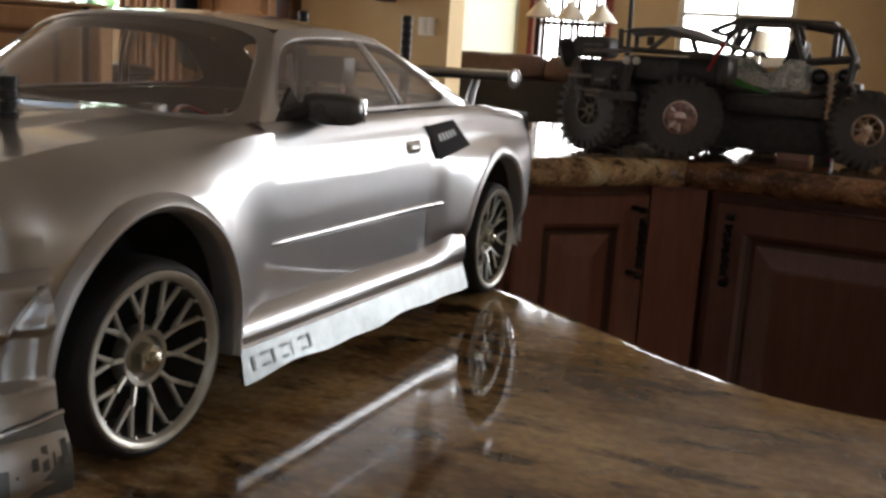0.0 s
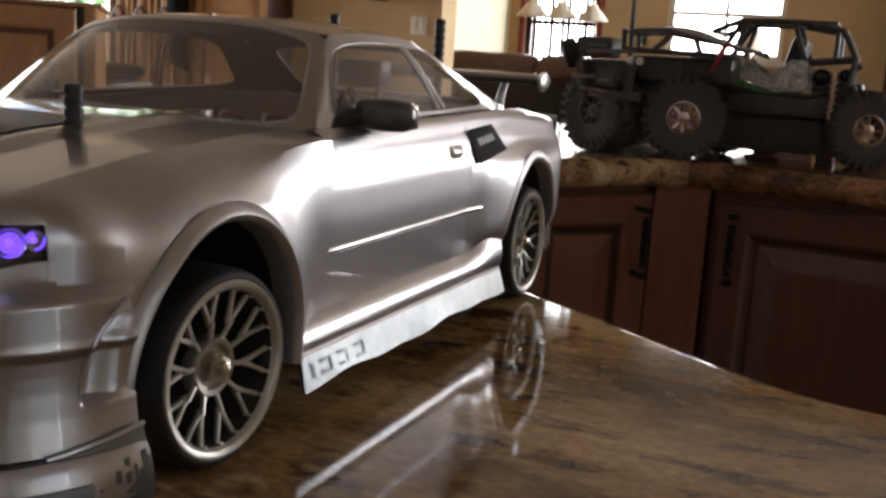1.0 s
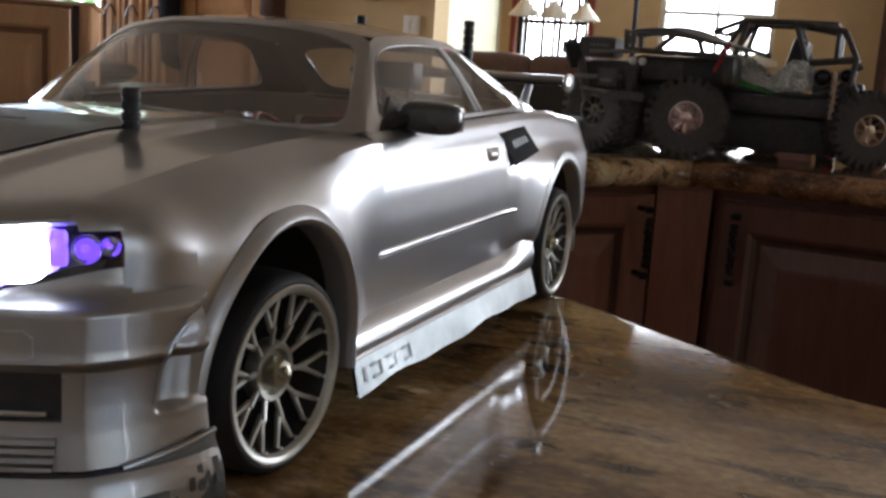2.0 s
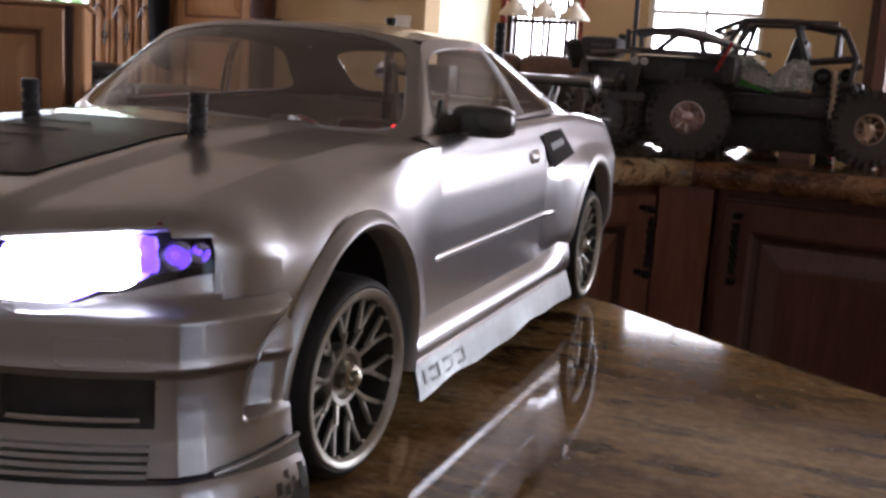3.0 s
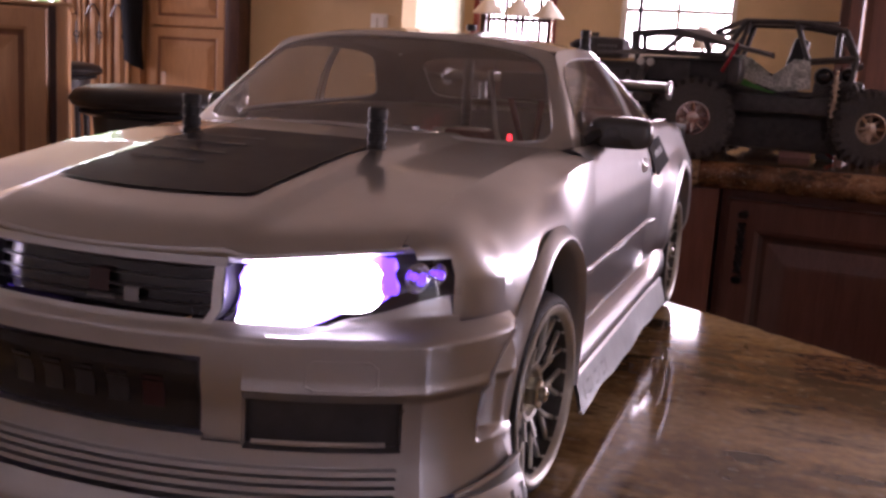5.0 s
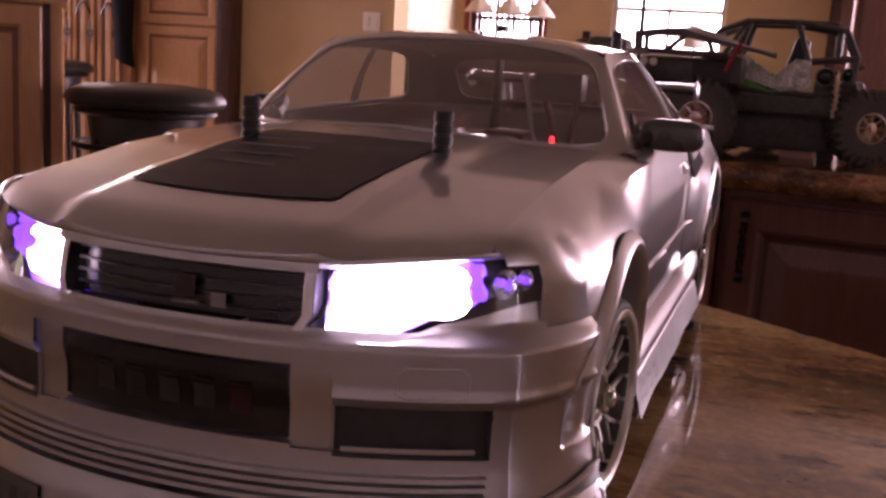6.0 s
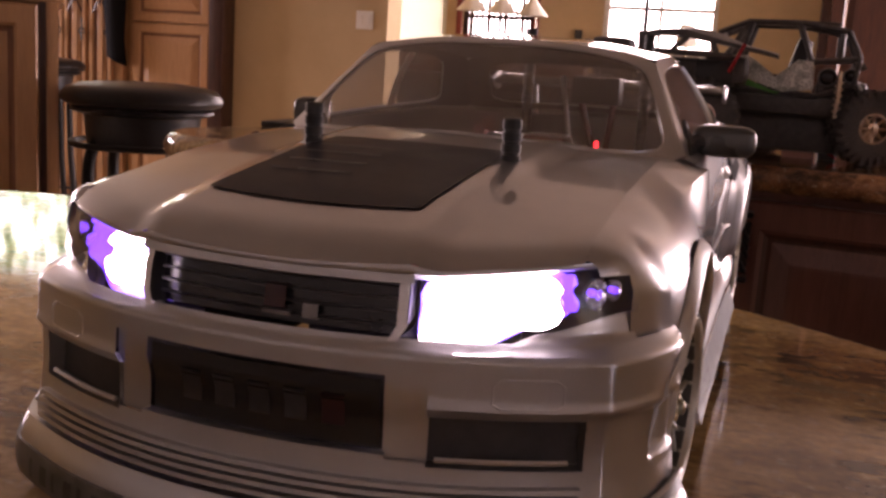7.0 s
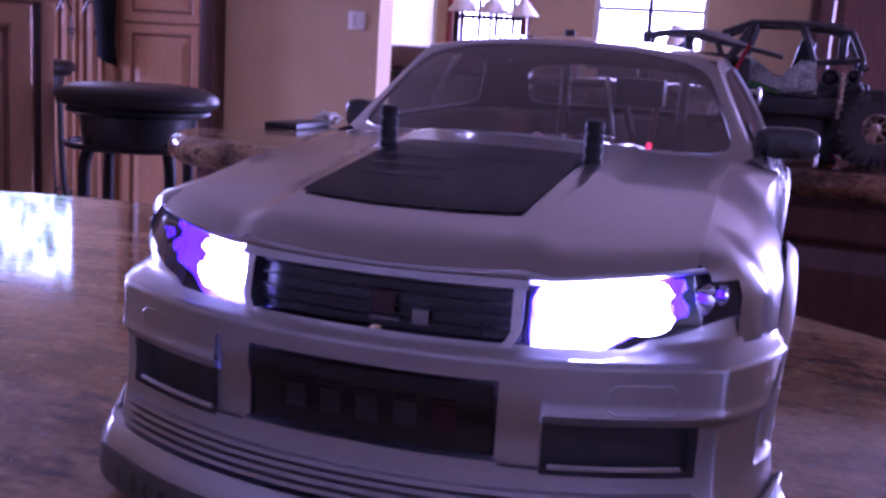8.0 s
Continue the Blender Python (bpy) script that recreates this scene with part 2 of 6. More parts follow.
def box(bm, x0, x1, y0, y1, z0, z1, bevel=0.0, m=None):
    made = bmesh.ops.create_cube(bm, size=1.0)["verts"]
    for v in made:
        v.co = Vector(((x0 + x1) / 2 + v.co.x * (x1 - x0), (y0 + y1) / 2 + v.co.y * (y1 - y0), (z0 + z1) / 2 + v.co.z * (z1 - z0)))
    if bevel:
        edges = list({e for v in made for e in v.link_edges})
        made = bmesh.ops.bevel(bm, geom=edges, offset=bevel, segments=2, affect="EDGES", profile=0.6)["verts"]
    if m is not None:
        for v in made:
            v.co = m @ v.co
    return bm


def boxes(*args, bevel=0.0):
    bm = bmesh.new()
    for a in args:
        box(bm, *a, bevel=bevel)
    return bm


def lathe(bm, profile, steps=32, m=None):
    """Turn (r, z) points about the z axis."""
    m = m or Matrix()
    rings = []
    for r, z in profile:
        if r < 1e-6:
            rings.append([bm.verts.new(m @ Vector((0, 0, z)))])
        else:
            rings.append([bm.verts.new(m @ Vector((r * math.cos(2 * math.pi * k / steps), r * math.sin(2 * math.pi * k / steps), z))) for k in range(steps)])
    for a, b in zip(rings, rings[1:]):
        for k in range(steps):
            j = (k + 1) % steps
            q = [a[k % len(a)], a[j % len(a)], b[j % len(b)], b[k % len(b)]]
            q = list(dict.fromkeys(q))
            if len(q) > 2:
                bm.faces.new(q)
    return bm


def tube(bm, points, radius, sides=8, closed=False):
    """A round bar along points; radius a number or one for each point."""
    pts = [Vector(p) for p in points]
    n = len(pts)
    rings, side = [], None
    for i, p in enumerate(pts):
        a = pts[(i - 1) % n] if closed or i else p
        b = pts[(i + 1) % n] if closed or i < n - 1 else p
        d = (b - a).normalized()
        side = (side - d * side.dot(d)).normalized() if side and (side - d * side.dot(d)).length > 1e-4 else d.orthogonal().normalized()
        up = d.cross(side)
        r = radius[i] if isinstance(radius, (list, tuple)) else radius
        rings.append([bm.verts.new(p + r * (math.cos(2 * math.pi * k / sides) * side + math.sin(2 * math.pi * k / sides) * up)) for k in range(sides)])
    pairs = list(zip(rings, rings[1:])) + ([(rings[-1], rings[0])] if closed else [])
    for a, b in pairs:
        for k in range(sides):
            bm.faces.new((a[k], a[(k + 1) % sides], b[(k + 1) % sides], b[k]))
    if not closed:
        bm.faces.new(rings[0][::-1])
        bm.faces.new(rings[-1])
    return bm


def grid(bm, f, us, vs):
    """Faces over the points f(u, v)."""
    rows = [[bm.verts.new(f(u, v)) for v in vs] for u in us]
    for a, b in zip(rows, rows[1:]):
        for k in range(len(vs) - 1):
            bm.faces.new((a[k], a[k + 1], b[k + 1], b[k]))
    return bm


def spread(a, b, n):
    return [a + (b - a) * k / n for k in range(n + 1)]


def ease(a, b, x):
    t = min(1.0, max(0.0, (x - a) / (b - a)))
    return t * t * (3 - 2 * t)


def curve_through(points, per=8, closed=True):
    """A smooth line through points."""
    n, out = len(points), []
    p = [Vector(q) for q in points]
    for i in range(n if closed else n - 1):
        a, b, c, d = (p[(i + k) % n] if closed else p[min(n - 1, max(0, i + k))] for k in (-1, 0, 1, 2))
        for k in range(per):
            t = k / per
            out.append(0.5 * (2 * b + (c - a) * t + (2 * a - 5 * b + 4 * c - d) * t * t + (3 * b - a - 3 * c + d) * t ** 3))
    return out


def slab(outline, top, thick, round_=0.012):
    """A worktop with a rounded edge from a plan outline that runs anticlockwise."""
    bm = bmesh.new()
    pts = [Vector((p[0], p[1], 0)) for p in outline]
    n = len(pts)
    normals = []
    for i in range(n):
        d = (pts[(i + 1) % n] - pts[i - 1]).normalized()
        normals.append(Vector((d.y, -d.x, 0)))
    rows = []
    h = thick / 2
    for k in range(25):
        a = math.pi * k / 24
        inset = h * (1 - math.sin(a)) * min(1, round_ / h)
        rows.append([bm.verts.new(p - nn * inset + Vector((0, 0, top - h + h * math.cos(a)))) for p, nn in zip(pts, normals)])
    for a, b in zip(rows, rows[1:]):
        for i in range(n):
            bm.faces.new((a[i], b[i], b[(i + 1) % n], a[(i + 1) % n]))
    bm.faces.new(rows[0])
    bm.faces.new(rows[-1][::-1])
    return bm

# ---------------------------------------------------------------- the room
TOP = 0.92
ISLAND_TOP = 0.9240


def wall_x(name, y0, y1, x0, x1, height, holes=(), material=WALL):
    """A wall that runs along x, with openings (x0, x1, z0, z1) through it."""
    xs = sorted({x0, x1, *[h[0] for h in holes], *[h[1] for h in holes]})
    zs = sorted({0.0, height, *[h[2] for h in holes], *[h[3] for h in holes]})
    bm = bmesh.new()
    for a, b in zip(xs, xs[1:]):
        for c, d in zip(zs, zs[1:]):
            if not any(h[0] <= a and b <= h[1] and h[2] <= c and d <= h[3] for h in holes):
                box(bm, a, b, y0, y1, c, d)
    bmesh.ops.remove_doubles(bm, verts=bm.verts, dist=1e-5)
    ob = mesh_object(name, bm, material, False)
    return tagged(ob, "cream painted plaster wall of the living room", "wall", kind="structure")


def wall_y(name, x0, x1, y0, y1, height, holes=(), material=WALL):
    ys = sorted({y0, y1, *[h[0] for h in holes], *[h[1] for h in holes]})
    zs = sorted({0.0, height, *[h[2] for h in holes], *[h[3] for h in holes]})
    bm = bmesh.new()
    for a, b in zip(ys, ys[1:]):
        for c, d in zip(zs, zs[1:]):
            if not any(h[0] <= a and b <= h[1] and h[2] <= c and d <= h[3] for h in holes):
                box(bm, x0, x1, a, b, c, d)
    bmesh.ops.remove_doubles(bm, verts=bm.verts, dist=1e-5)
    ob = mesh_object(name, bm, material, False)
    return tagged(ob, "cream painted plaster wall of the kitchen", "wall", kind="structure")


H = 2.6
WIN_A, WIN_B, WIN_C = (-2.40, -1.86, 0.99, 2.36), (-1.76, -1.33, 0.75, 2.36), (-0.935, -0.31, 1.15, 2.36)
tagged(mesh_object("floor", boxes((-6.85, 4.0, -4.0, 7.8, -0.1, 0.0)), TILE, False), "beige stone tile floor", "floor", kind="structure")
tagged(mesh_object("ceiling", boxes((-5.2, 3.1, -3.1, 5.9, H, H + 0.1)), CEILING, False), "tan painted plaster ceiling", "ceiling", kind="structure")
wall_x("wall_north", 5.6, 5.75, -2.65, 2.9, H, [WIN_A, WIN_B, WIN_C])
# unseen wall, kept pale to reflect fill onto the car's front
wall_x("wall_south", -2.2, -2.05, -5.0, 2.9, H, (), FILL_WALL)
# the first opening is unseen, added to let fill light onto the car
wall_y("wall_east", 2.9, 3.05, -3.0, 5.75, H, [(-1.15, -0.50, 1.0, 1.95), (3.8, 5.4, 0.95, 2.2)])
wall_y("wall_west", -5.0, -4.85, -3.0, 4.05, H, [(2.1, 3.7, 1.0, 2.2)])
wall_y("wall_inner", -2.65, -2.5, 4.05, 5.6, H)
wall_x("wall_switch", 3.6, 3.75, -2.13, -1.43, H)


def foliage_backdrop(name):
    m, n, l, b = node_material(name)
    # sun and shade on the leaves are put into the emitted colour
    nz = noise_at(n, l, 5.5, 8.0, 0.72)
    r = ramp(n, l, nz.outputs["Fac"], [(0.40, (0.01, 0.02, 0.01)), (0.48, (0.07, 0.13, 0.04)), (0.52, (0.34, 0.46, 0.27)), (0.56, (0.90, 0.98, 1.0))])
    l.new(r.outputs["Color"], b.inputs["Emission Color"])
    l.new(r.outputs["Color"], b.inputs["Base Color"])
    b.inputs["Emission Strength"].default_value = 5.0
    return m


# outdoors, far brighter than the room
tagged(mesh_object("backdrop", boxes((-3.0, 3.0, 9.0, 9.05, 0.9, 5.0)), OUTSIDE, False), "overexposed daylight outside the windows", "backdrop", kind="structure")
# unseen glowing sheet, sends fill light in through the east openings
tagged(mesh_object("backdrop_east", boxes((6.0, 6.05, -1.0, 8.0, -0.5, 5.0)), OUTSIDE, False), "overexposed daylight outside the windows", "backdrop", kind="structure")
TREES = foliage_backdrop("sunlit_trees")
tagged(mesh_object("backdrop_garden", boxes((-6.5, -2.95, 6.9, 6.95, -0.5, 5.0)), TREES, False), "glowing sheet coloured as sunlit green trees outside the window", "backdrop", kind="structure")

# island worktop
ISLAND = curve_through([(1.5, 0.30), (0.60, 0.205), (0.36, 0.182), (0.265, 0.179), (0.224, 0.196), (0.168, 0.237), (0.091, 0.291), (-0.03, 0.345),
                        (-0.18, 0.372), (-0.334, 0.376), (-0.45, 0.355), (-0.62, 0.28), (-0.80, 0.05), (-0.85, -0.4), (-0.7, -0.8), (0.3, -0.85), (1.4, -0.8)], 6)
def flat_top(ob):
    for p in ob.data.polygons:
        if len(p.vertices) > 8:
            p.use_smooth = False
    return ob


ISLAND_UNIT = thing("kitchen_island", (0, 0, 0), "kitchen island with a polished brown and gold granite worktop", "kitchen island")
flat_top(part("worktop", slab(ISLAND, ISLAND_TOP, 0.042, 0.021), GRANITE, ISLAND_UNIT, "polished brown and gold speckled granite"))
part("base", boxes((-0.55, 1.3, -0.65, 0.02, 0.0, 0.884)), CHERRY, ISLAND_UNIT, "cherry wood base", False)

# back worktop
BACK = curve_through([(1.6, 1.10), (0.55, 1.21), (0.26, 1.243), (0.07, 1.268), (0.0, 1.262), (-0.06, 1.20), (-0.159, 1.07), (-0.32, 0.93), (-0.48, 0.875), (-0.63, 0.89), (-0.72, 0.99),
                      (-0.68, 1.14), (-0.55, 1.40), (-0.46, 1.75), (-0.40, 2.0), (0.4, 2.05), (1.6, 2.05)][::-1], 6)


def cut_slab(keep_left, x):
    """One of the two slabs of the back worktop, which meet at x."""
    bm = slab(BACK, TOP, 0.040, 0.02)
    side = -1 if keep_left else 1
    bmesh.ops.bisect_plane(bm, geom=bm.verts[:] + bm.edges[:] + bm.faces[:], plane_co=(x + side * 0.0004, 0, 0), plane_no=(-side, 0, 0), clear_outer=True)
    bmesh.ops.holes_fill(bm, edges=[e for e in bm.edges if e.is_boundary], sides=0)
    return bm


BACK_TOP = thing("back_worktop", (0, 0, 0), "polished speckled granite worktop of two slabs with a bullnose edge", "worktop")
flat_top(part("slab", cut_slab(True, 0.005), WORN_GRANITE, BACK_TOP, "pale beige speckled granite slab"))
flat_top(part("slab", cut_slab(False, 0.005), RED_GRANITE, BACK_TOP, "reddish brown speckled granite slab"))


def cabinet_front(name, a, b, z0, z1, label, material, handle_side=1):
    """A base cabinet whose front runs from a to b in plan (seen from the right of that line), with a raised-panel door and a twisted iron pull."""
    a, b = Vector((*a, 0)), Vector((*b, 0))
    w = (b - a).length
    turn = math.degrees(math.atan2(b.y - a.y, b.x - a.x))
    e = thing(name, (a.x, a.y, 0), label, "cabinet", "base cabinets", turn)
    part("body", boxes((0, w, 0.02, 0.45, z0, z1)), material, e)
    raised_door(e, 0.012, w - 0.012, z0 + 0.03, z1 - 0.012, material, handle_side)
    return e


def raised_door(parent, x0, x1, z0, z1, material, handle_side=0, y=0.0, stile=0.055):
    bm = bmesh.new()
    loops = [((0, 0), 0.019), ((0, 0), 0.003), ((0.004, 0.004), 0.0), ((stile - 0.012, stile - 0.012), 0.0), ((stile - 0.006, stile - 0.006), 0.005), ((stile, stile), 0.010),
             ((stile + 0.006, stile + 0.006), 0.010), ((stile + 0.035, stile + 0.035), 0.002), ((stile + 0.040, stile + 0.040), 0.0015)]
    rings = []
    for (ix, iz), d in loops:
        rings.append([bm.verts.new((px, y + d, pz)) for px, pz in ((x0 + ix, z0 + iz), (x1 - ix, z0 + iz), (x1 - ix, z1 - iz), (x0 + ix, z1 - iz))])
    for p, q in zip(rings, rings[1:]):
        for k in range(4):
            bm.faces.new((p[k], p[(k + 1) % 4], q[(k + 1) % 4], q[k]))
    bm.faces.new(rings[-1])
    bm.faces.ensure_lookup_table()
    # the groove round the panel takes a second wood tone
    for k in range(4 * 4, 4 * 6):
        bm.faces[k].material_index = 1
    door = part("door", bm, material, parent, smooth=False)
    door.data.materials.append(DARKWOOD if material in (CHERRY, SHADED_CHERRY) else HONEY_DARK)
    if handle_side:
        hx = x1 - 0.028 if handle_side > 0 else x0 + 0.028
        zt = z1 - 0.02
        hb = bmesh.new()
        for phase in (0, math.pi):
            tube(hb, [(hx + 0.003 * math.cos(phase + k * 0.8), y - 0.026 + 0.003 * math.sin(phase + k * 0.8), zt - 0.012 - k * 0.072 / 24) for k in range(25)], 0.0036, 6)
        for zz in (zt, zt - 0.096):
            lathe(hb, [(0, -0.006), (0.006, -0.004), (0.008, 0.0), (0.006, 0.004), (0, 0.006)], 10, Matrix.Translation((hx, y - 0.024, zz)))
            tube(hb, [(hx, y - 0.024, zz), (hx, y + 0.002, zz)], 0.0045, 8)
        part("handle", hb, IRON, door, "black twisted iron pull")
    return door

# ---------------------------------------------------------------- the silver model car
# its own axes: x to its left-hand side, y from the front axle to the tail, z up from the worktop
CAR = thing("model_car", (0.0135, 0.0, TOP), "silver radio-controlled model coupe with clear windows and lit headlights", "model car")
AXLE, WHEEL_R, HUB = 0.257, 0.0280, 0.0315
WHEEL_Z = ISLAND_TOP - TOP + WHEEL_R
ARCH_A, ARCH_B = 0.0380, 0.0425


def plan_x(y):
    """Half the width of the nose and the tail in plan, as a share."""
    if y < -0.02:
        return max(0.0, 1 - min(1, (-0.02 - y) / 0.066) ** 2.5) ** 0.5
    if y > 0.262:
        return max(0.0, 1 - min(1, (y - 0.262) / 0.080) ** 6.0) ** 0.38
    return 1.0


SIDE_Z = [0.012, 0.028, 0.033, 0.040, 0.052, 0.064, 0.076, 0.085, 0.091, 0.096]
SIDE_X = [0.0760, 0.0771, 0.0774, 0.0778, 0.0784, 0.0789, 0.0788, 0.0772, 0.0748, 0.0718]


def side_x(y, z):
    """Half the width of the body at y and z."""
    w = float(np.interp(z, SIDE_Z, SIDE_X))
    r = math.hypot(y, z - HUB)
    w += 0.0034 * math.exp(-((r - 0.041) / 0.010) ** 2) * (1 - ease(0.074, 0.085, z))
    hip = (0.6 * ease(0.1805, 0.200, y) + 0.4 * ease(0.185, 0.228, y)) * (1 - ease(0.30, 0.33, y)) * (1 - ease(0.070, 0.083 + 0.04 * (y - 0.19), z)) * ease(0.03, 0.045, z)
    w += 0.0040 * hip
    r2 = math.hypot(y - AXLE, z - HUB)
    w += 0.0014 * math.exp(-((r2 - 0.041) / 0.011) ** 2) * (1 - ease(0.078, 0.09, z))
    w += (0.0822 - w) * ease(0.025, 0.05, -y) * (1 - ease(0.074, 0.09, z))
    return w * plan_x(y)


def hood_z(x, y):
    f = float(np.interp(y, [-0.088, -0.075, -0.05, -0.014, 0.02, 0.045, 0.065], [0.0778, 0.0825, 0.0872, 0.0925, 0.0952, 0.0966, 0.0972]))
    k = float(np.interp(y, [-0.085, 0.06], [0.0022, 0.0035]))
    bulge = 0.0017 * (1 - ease(0.0315, 0.0355, abs(x) - 0.05 * max(0.0, y + 0.03)))
    return f - k * (abs(x) / 0.075) ** 2.2 + bulge - 0.0008


HOOD_X = 0.0635


def bonnet_drop(x, y):
    """How far the front edge of the bonnet rolls down."""
    front = -0.019 - 0.066 * max(0.0, 1 - (abs(x) / 0.0805) ** 2) ** 0.4
    back = 0.034 + 0.026 * (x / 0.0675) ** 2
    return 0.0022 * (1 - ease(0.0, 0.05, (y - front) / (back - front)))


def both(name, build, material, label=""):
    """The same part on each side of the car."""
    for s in (1, -1):
        bm = bmesh.new()
        build(bm, s)
        part(name, bm, material, CAR, label)


def belt_z(y):
    return float(np.interp(y, [0.05, 0.10, 0.18, 0.235, 0.27, 0.33], [0.0935, 0.0950, 0.0965, 0.0975, 0.0970, 0.0925]))


def belt_x(y):
    return float(np.interp(y, [0.05, 0.07, 0.12, 0.2, 0.26, 0.33], [0.0680, 0.0705, 0.0715, 0.0715, 0.0690, 0.0600]))


def fender(bm, s):
    def spot(y, v, low):
        zt = hood_z(HOOD_X, y) - bonnet_drop(HOOD_X, y)
        crisp = ease(0.012, 0.056, y)
        z1 = zt - 0.010 - 0.006 * ease(-0.056, -0.03, y)
        z1 += (0.0790 - z1) * crisp
        xs = side_x(y, z1) if plan_x(y) > 0.9 else side_x(y, max(z1, low))
        edge = min(HOOD_X, xs - 0.0015)
        edge_z = hood_z(edge, y) - bonnet_drop(edge, y)
        if v < 0.7:
            z = low + (max(z1, low + 0.0005) - low) * v / 0.7
            return Vector((s * (side_x(y, z) + 0.0010 * crisp * (v / 0.7) ** 2), y, z))
        t = (v - 0.7) / 0.3
        a, b, c = (side_x(y, max(z1, low + 0.0005)) + 0.0010 * crisp, max(z1, low + 0.0005)), (xs - 0.0015, zt + 0.0006), (edge, edge_z)
        # over the arch the shoulder slopes
        lean = 0.52 * ease(-0.072, -0.034, y)
        b = (b[0] + ((a[0] + c[0]) / 2 - b[0]) * lean, b[1] + ((a[1] + c[1]) / 2 - b[1]) * lean)
        # towards the door the shoulder draws into a crisp corner
        b = (b[0] + (0.0779 - b[0]) * crisp, b[1] + (0.0912 - b[1]) * crisp)
        bx, bz = (1 - t) ** 2 * a[0] + 2 * t * (1 - t) * b[0] + t * t * c[0], (1 - t) ** 2 * a[1] + 2 * t * (1 - t) * b[1] + t * t * c[1]
        f, g, h = (a, b, t / 0.4) if t < 0.4 else (b, c, (t - 0.4) / 0.6)
        return Vector((s * (bx + (f[0] + (g[0] - f[0]) * h - bx) * crisp), y, bz + (f[1] + (g[1] - f[1]) * h - bz) * crisp))

    vs = [0, 0.1, 0.2, 0.3, 0.4, 0.5, 0.6, 0.7, 0.76, 0.80, 0.82, 0.84, 0.88, 0.94, 1.0]
    grid(bm, lambda y, v: spot(y, v, 0.0774), spread(-0.0626, -0.0555, 8), vs)
    grid(bm, lambda y, v: spot(y, v, 0.0615), spread(-0.0555, -ARCH_A, 9), vs)
    arch = [-ARCH_A * math.cos(math.pi * k / 28) for k in range(29)]
    grid(bm, lambda y, v: spot(y, v, HUB + ARCH_B * math.sqrt(max(0, 1 - (y / ARCH_A) ** 2))), arch, vs)
    grid(bm, lambda y, v: spot(y, v, 0.024), spread(ARCH_A, 0.0607, 8), vs)
    bmesh.ops.remove_doubles(bm, verts=bm.verts, dist=2e-5)


both("front_wing", fender, SILVER)


def flank(y, v, low, s):
    zt = belt_z(y)
    z1 = zt - 0.006
    if v < 0.8:
        z = low + (z1 - low) * v / 0.8
        return Vector((s * side_x(y, z), y, z))
    t = (v - 0.8) / 0.2
    a, c = (side_x(y, z1), z1), (min(belt_x(y), 0.86 * side_x(y, z1)) if y > 0.27 else belt_x(y), zt)
    b = (a[0] - 0.001, zt - 0.0005)
    return Vector((s * ((1 - t) ** 2 * a[0] + 2 * t * (1 - t) * b[0] + t * t * c[0]), y, (1 - t) ** 2 * a[1] + 2 * t * (1 - t) * b[1] + t * t * c[1]))


FLANK_V = [0.8 * k / 26 for k in range(27)] + [0.85, 0.9, 0.95, 1.0]


def door(bm, s):
    grid(bm, lambda y, v: flank(y, v, 0.030, s), spread(0.0610, 0.182, 30), FLANK_V)


def quarter(bm, s):
    grid(bm, lambda y, v: flank(y, v, 0.030, s), spread(0.1828, AXLE - ARCH_A, 10), FLANK_V)
    arch = [AXLE - ARCH_A * math.cos(math.pi * k / 28) for k in range(29)]
    grid(bm, lambda y, v: flank(y, v, HUB + ARCH_B * math.sqrt(max(0, 1 - ((y - AXLE) / ARCH_A) ** 2)), s), arch, FLANK_V)
    grid(bm, lambda y, v: flank(y, v, 0.028, s), spread(AXLE + ARCH_A, 0.3375, 14), FLANK_V)
    bmesh.ops.remove_doubles(bm, verts=bm.verts, dist=2e-5)


def seam(y0, y1, low):
    def build(bm, s):
        grid(bm, lambda y, v: flank(y, v, low, s) - Vector((s * 0.0008, 0, 0.0005)), spread(y0, y1, 4), FLANK_V[:26] if y0 < 0.1 else FLANK_V)
    return build


both("seam_backing", seam(0.0585, 0.0632, 0.026), SILVER)
both("seam_backing", seam(0.1790, 0.1860, 0.030), SILVER)
both("door", door, SILVER)
both("rear_quarter", quarter, SILVER)


def arch_lip(y0):
    def build(bm, s):
        n = 36
        path = [(y0 - ARCH_A * math.cos(math.pi * k / n), HUB + ARCH_B * math.sin(math.pi * k / n)) for k in range(n + 1)]
        path = [(y0 - ARCH_A, 0.020 if y0 == 0 else 0.026)] + path + [(y0 + ARCH_A, 0.024)]
        rows = []
        for y, z in path:
            d = Vector((y - y0, max(0.0, z - HUB))).normalized() if z > HUB else Vector((-1 if y < y0 else 1, 0))
            x = side_x(max(y, -0.045), max(z, 0.03))
            fat = 1.4 if y0 == 0 else 0.5
            rows.append([bm.verts.new((s * (x + dx * (fat if dx > 0 else 1)), y + d.x * o, z + d.y * o)) for o, dx in ((-0.0010, -0.007), (-0.0013, 0.0001), (-0.0006, 0.0012), (0.0008, 0.0019), (0.0022, 0.0015), (0.0042, -0.0003))])
        for a, b in zip(rows, rows[1:]):
            for k in range(5):
                bm.faces.new((a[k], a[k + 1], b[k + 1], b[k]))
    return build


both("arch_lip", arch_lip(0.0), SATIN_SILVER)
both("arch_lip", arch_lip(AXLE), SATIN_SILVER)


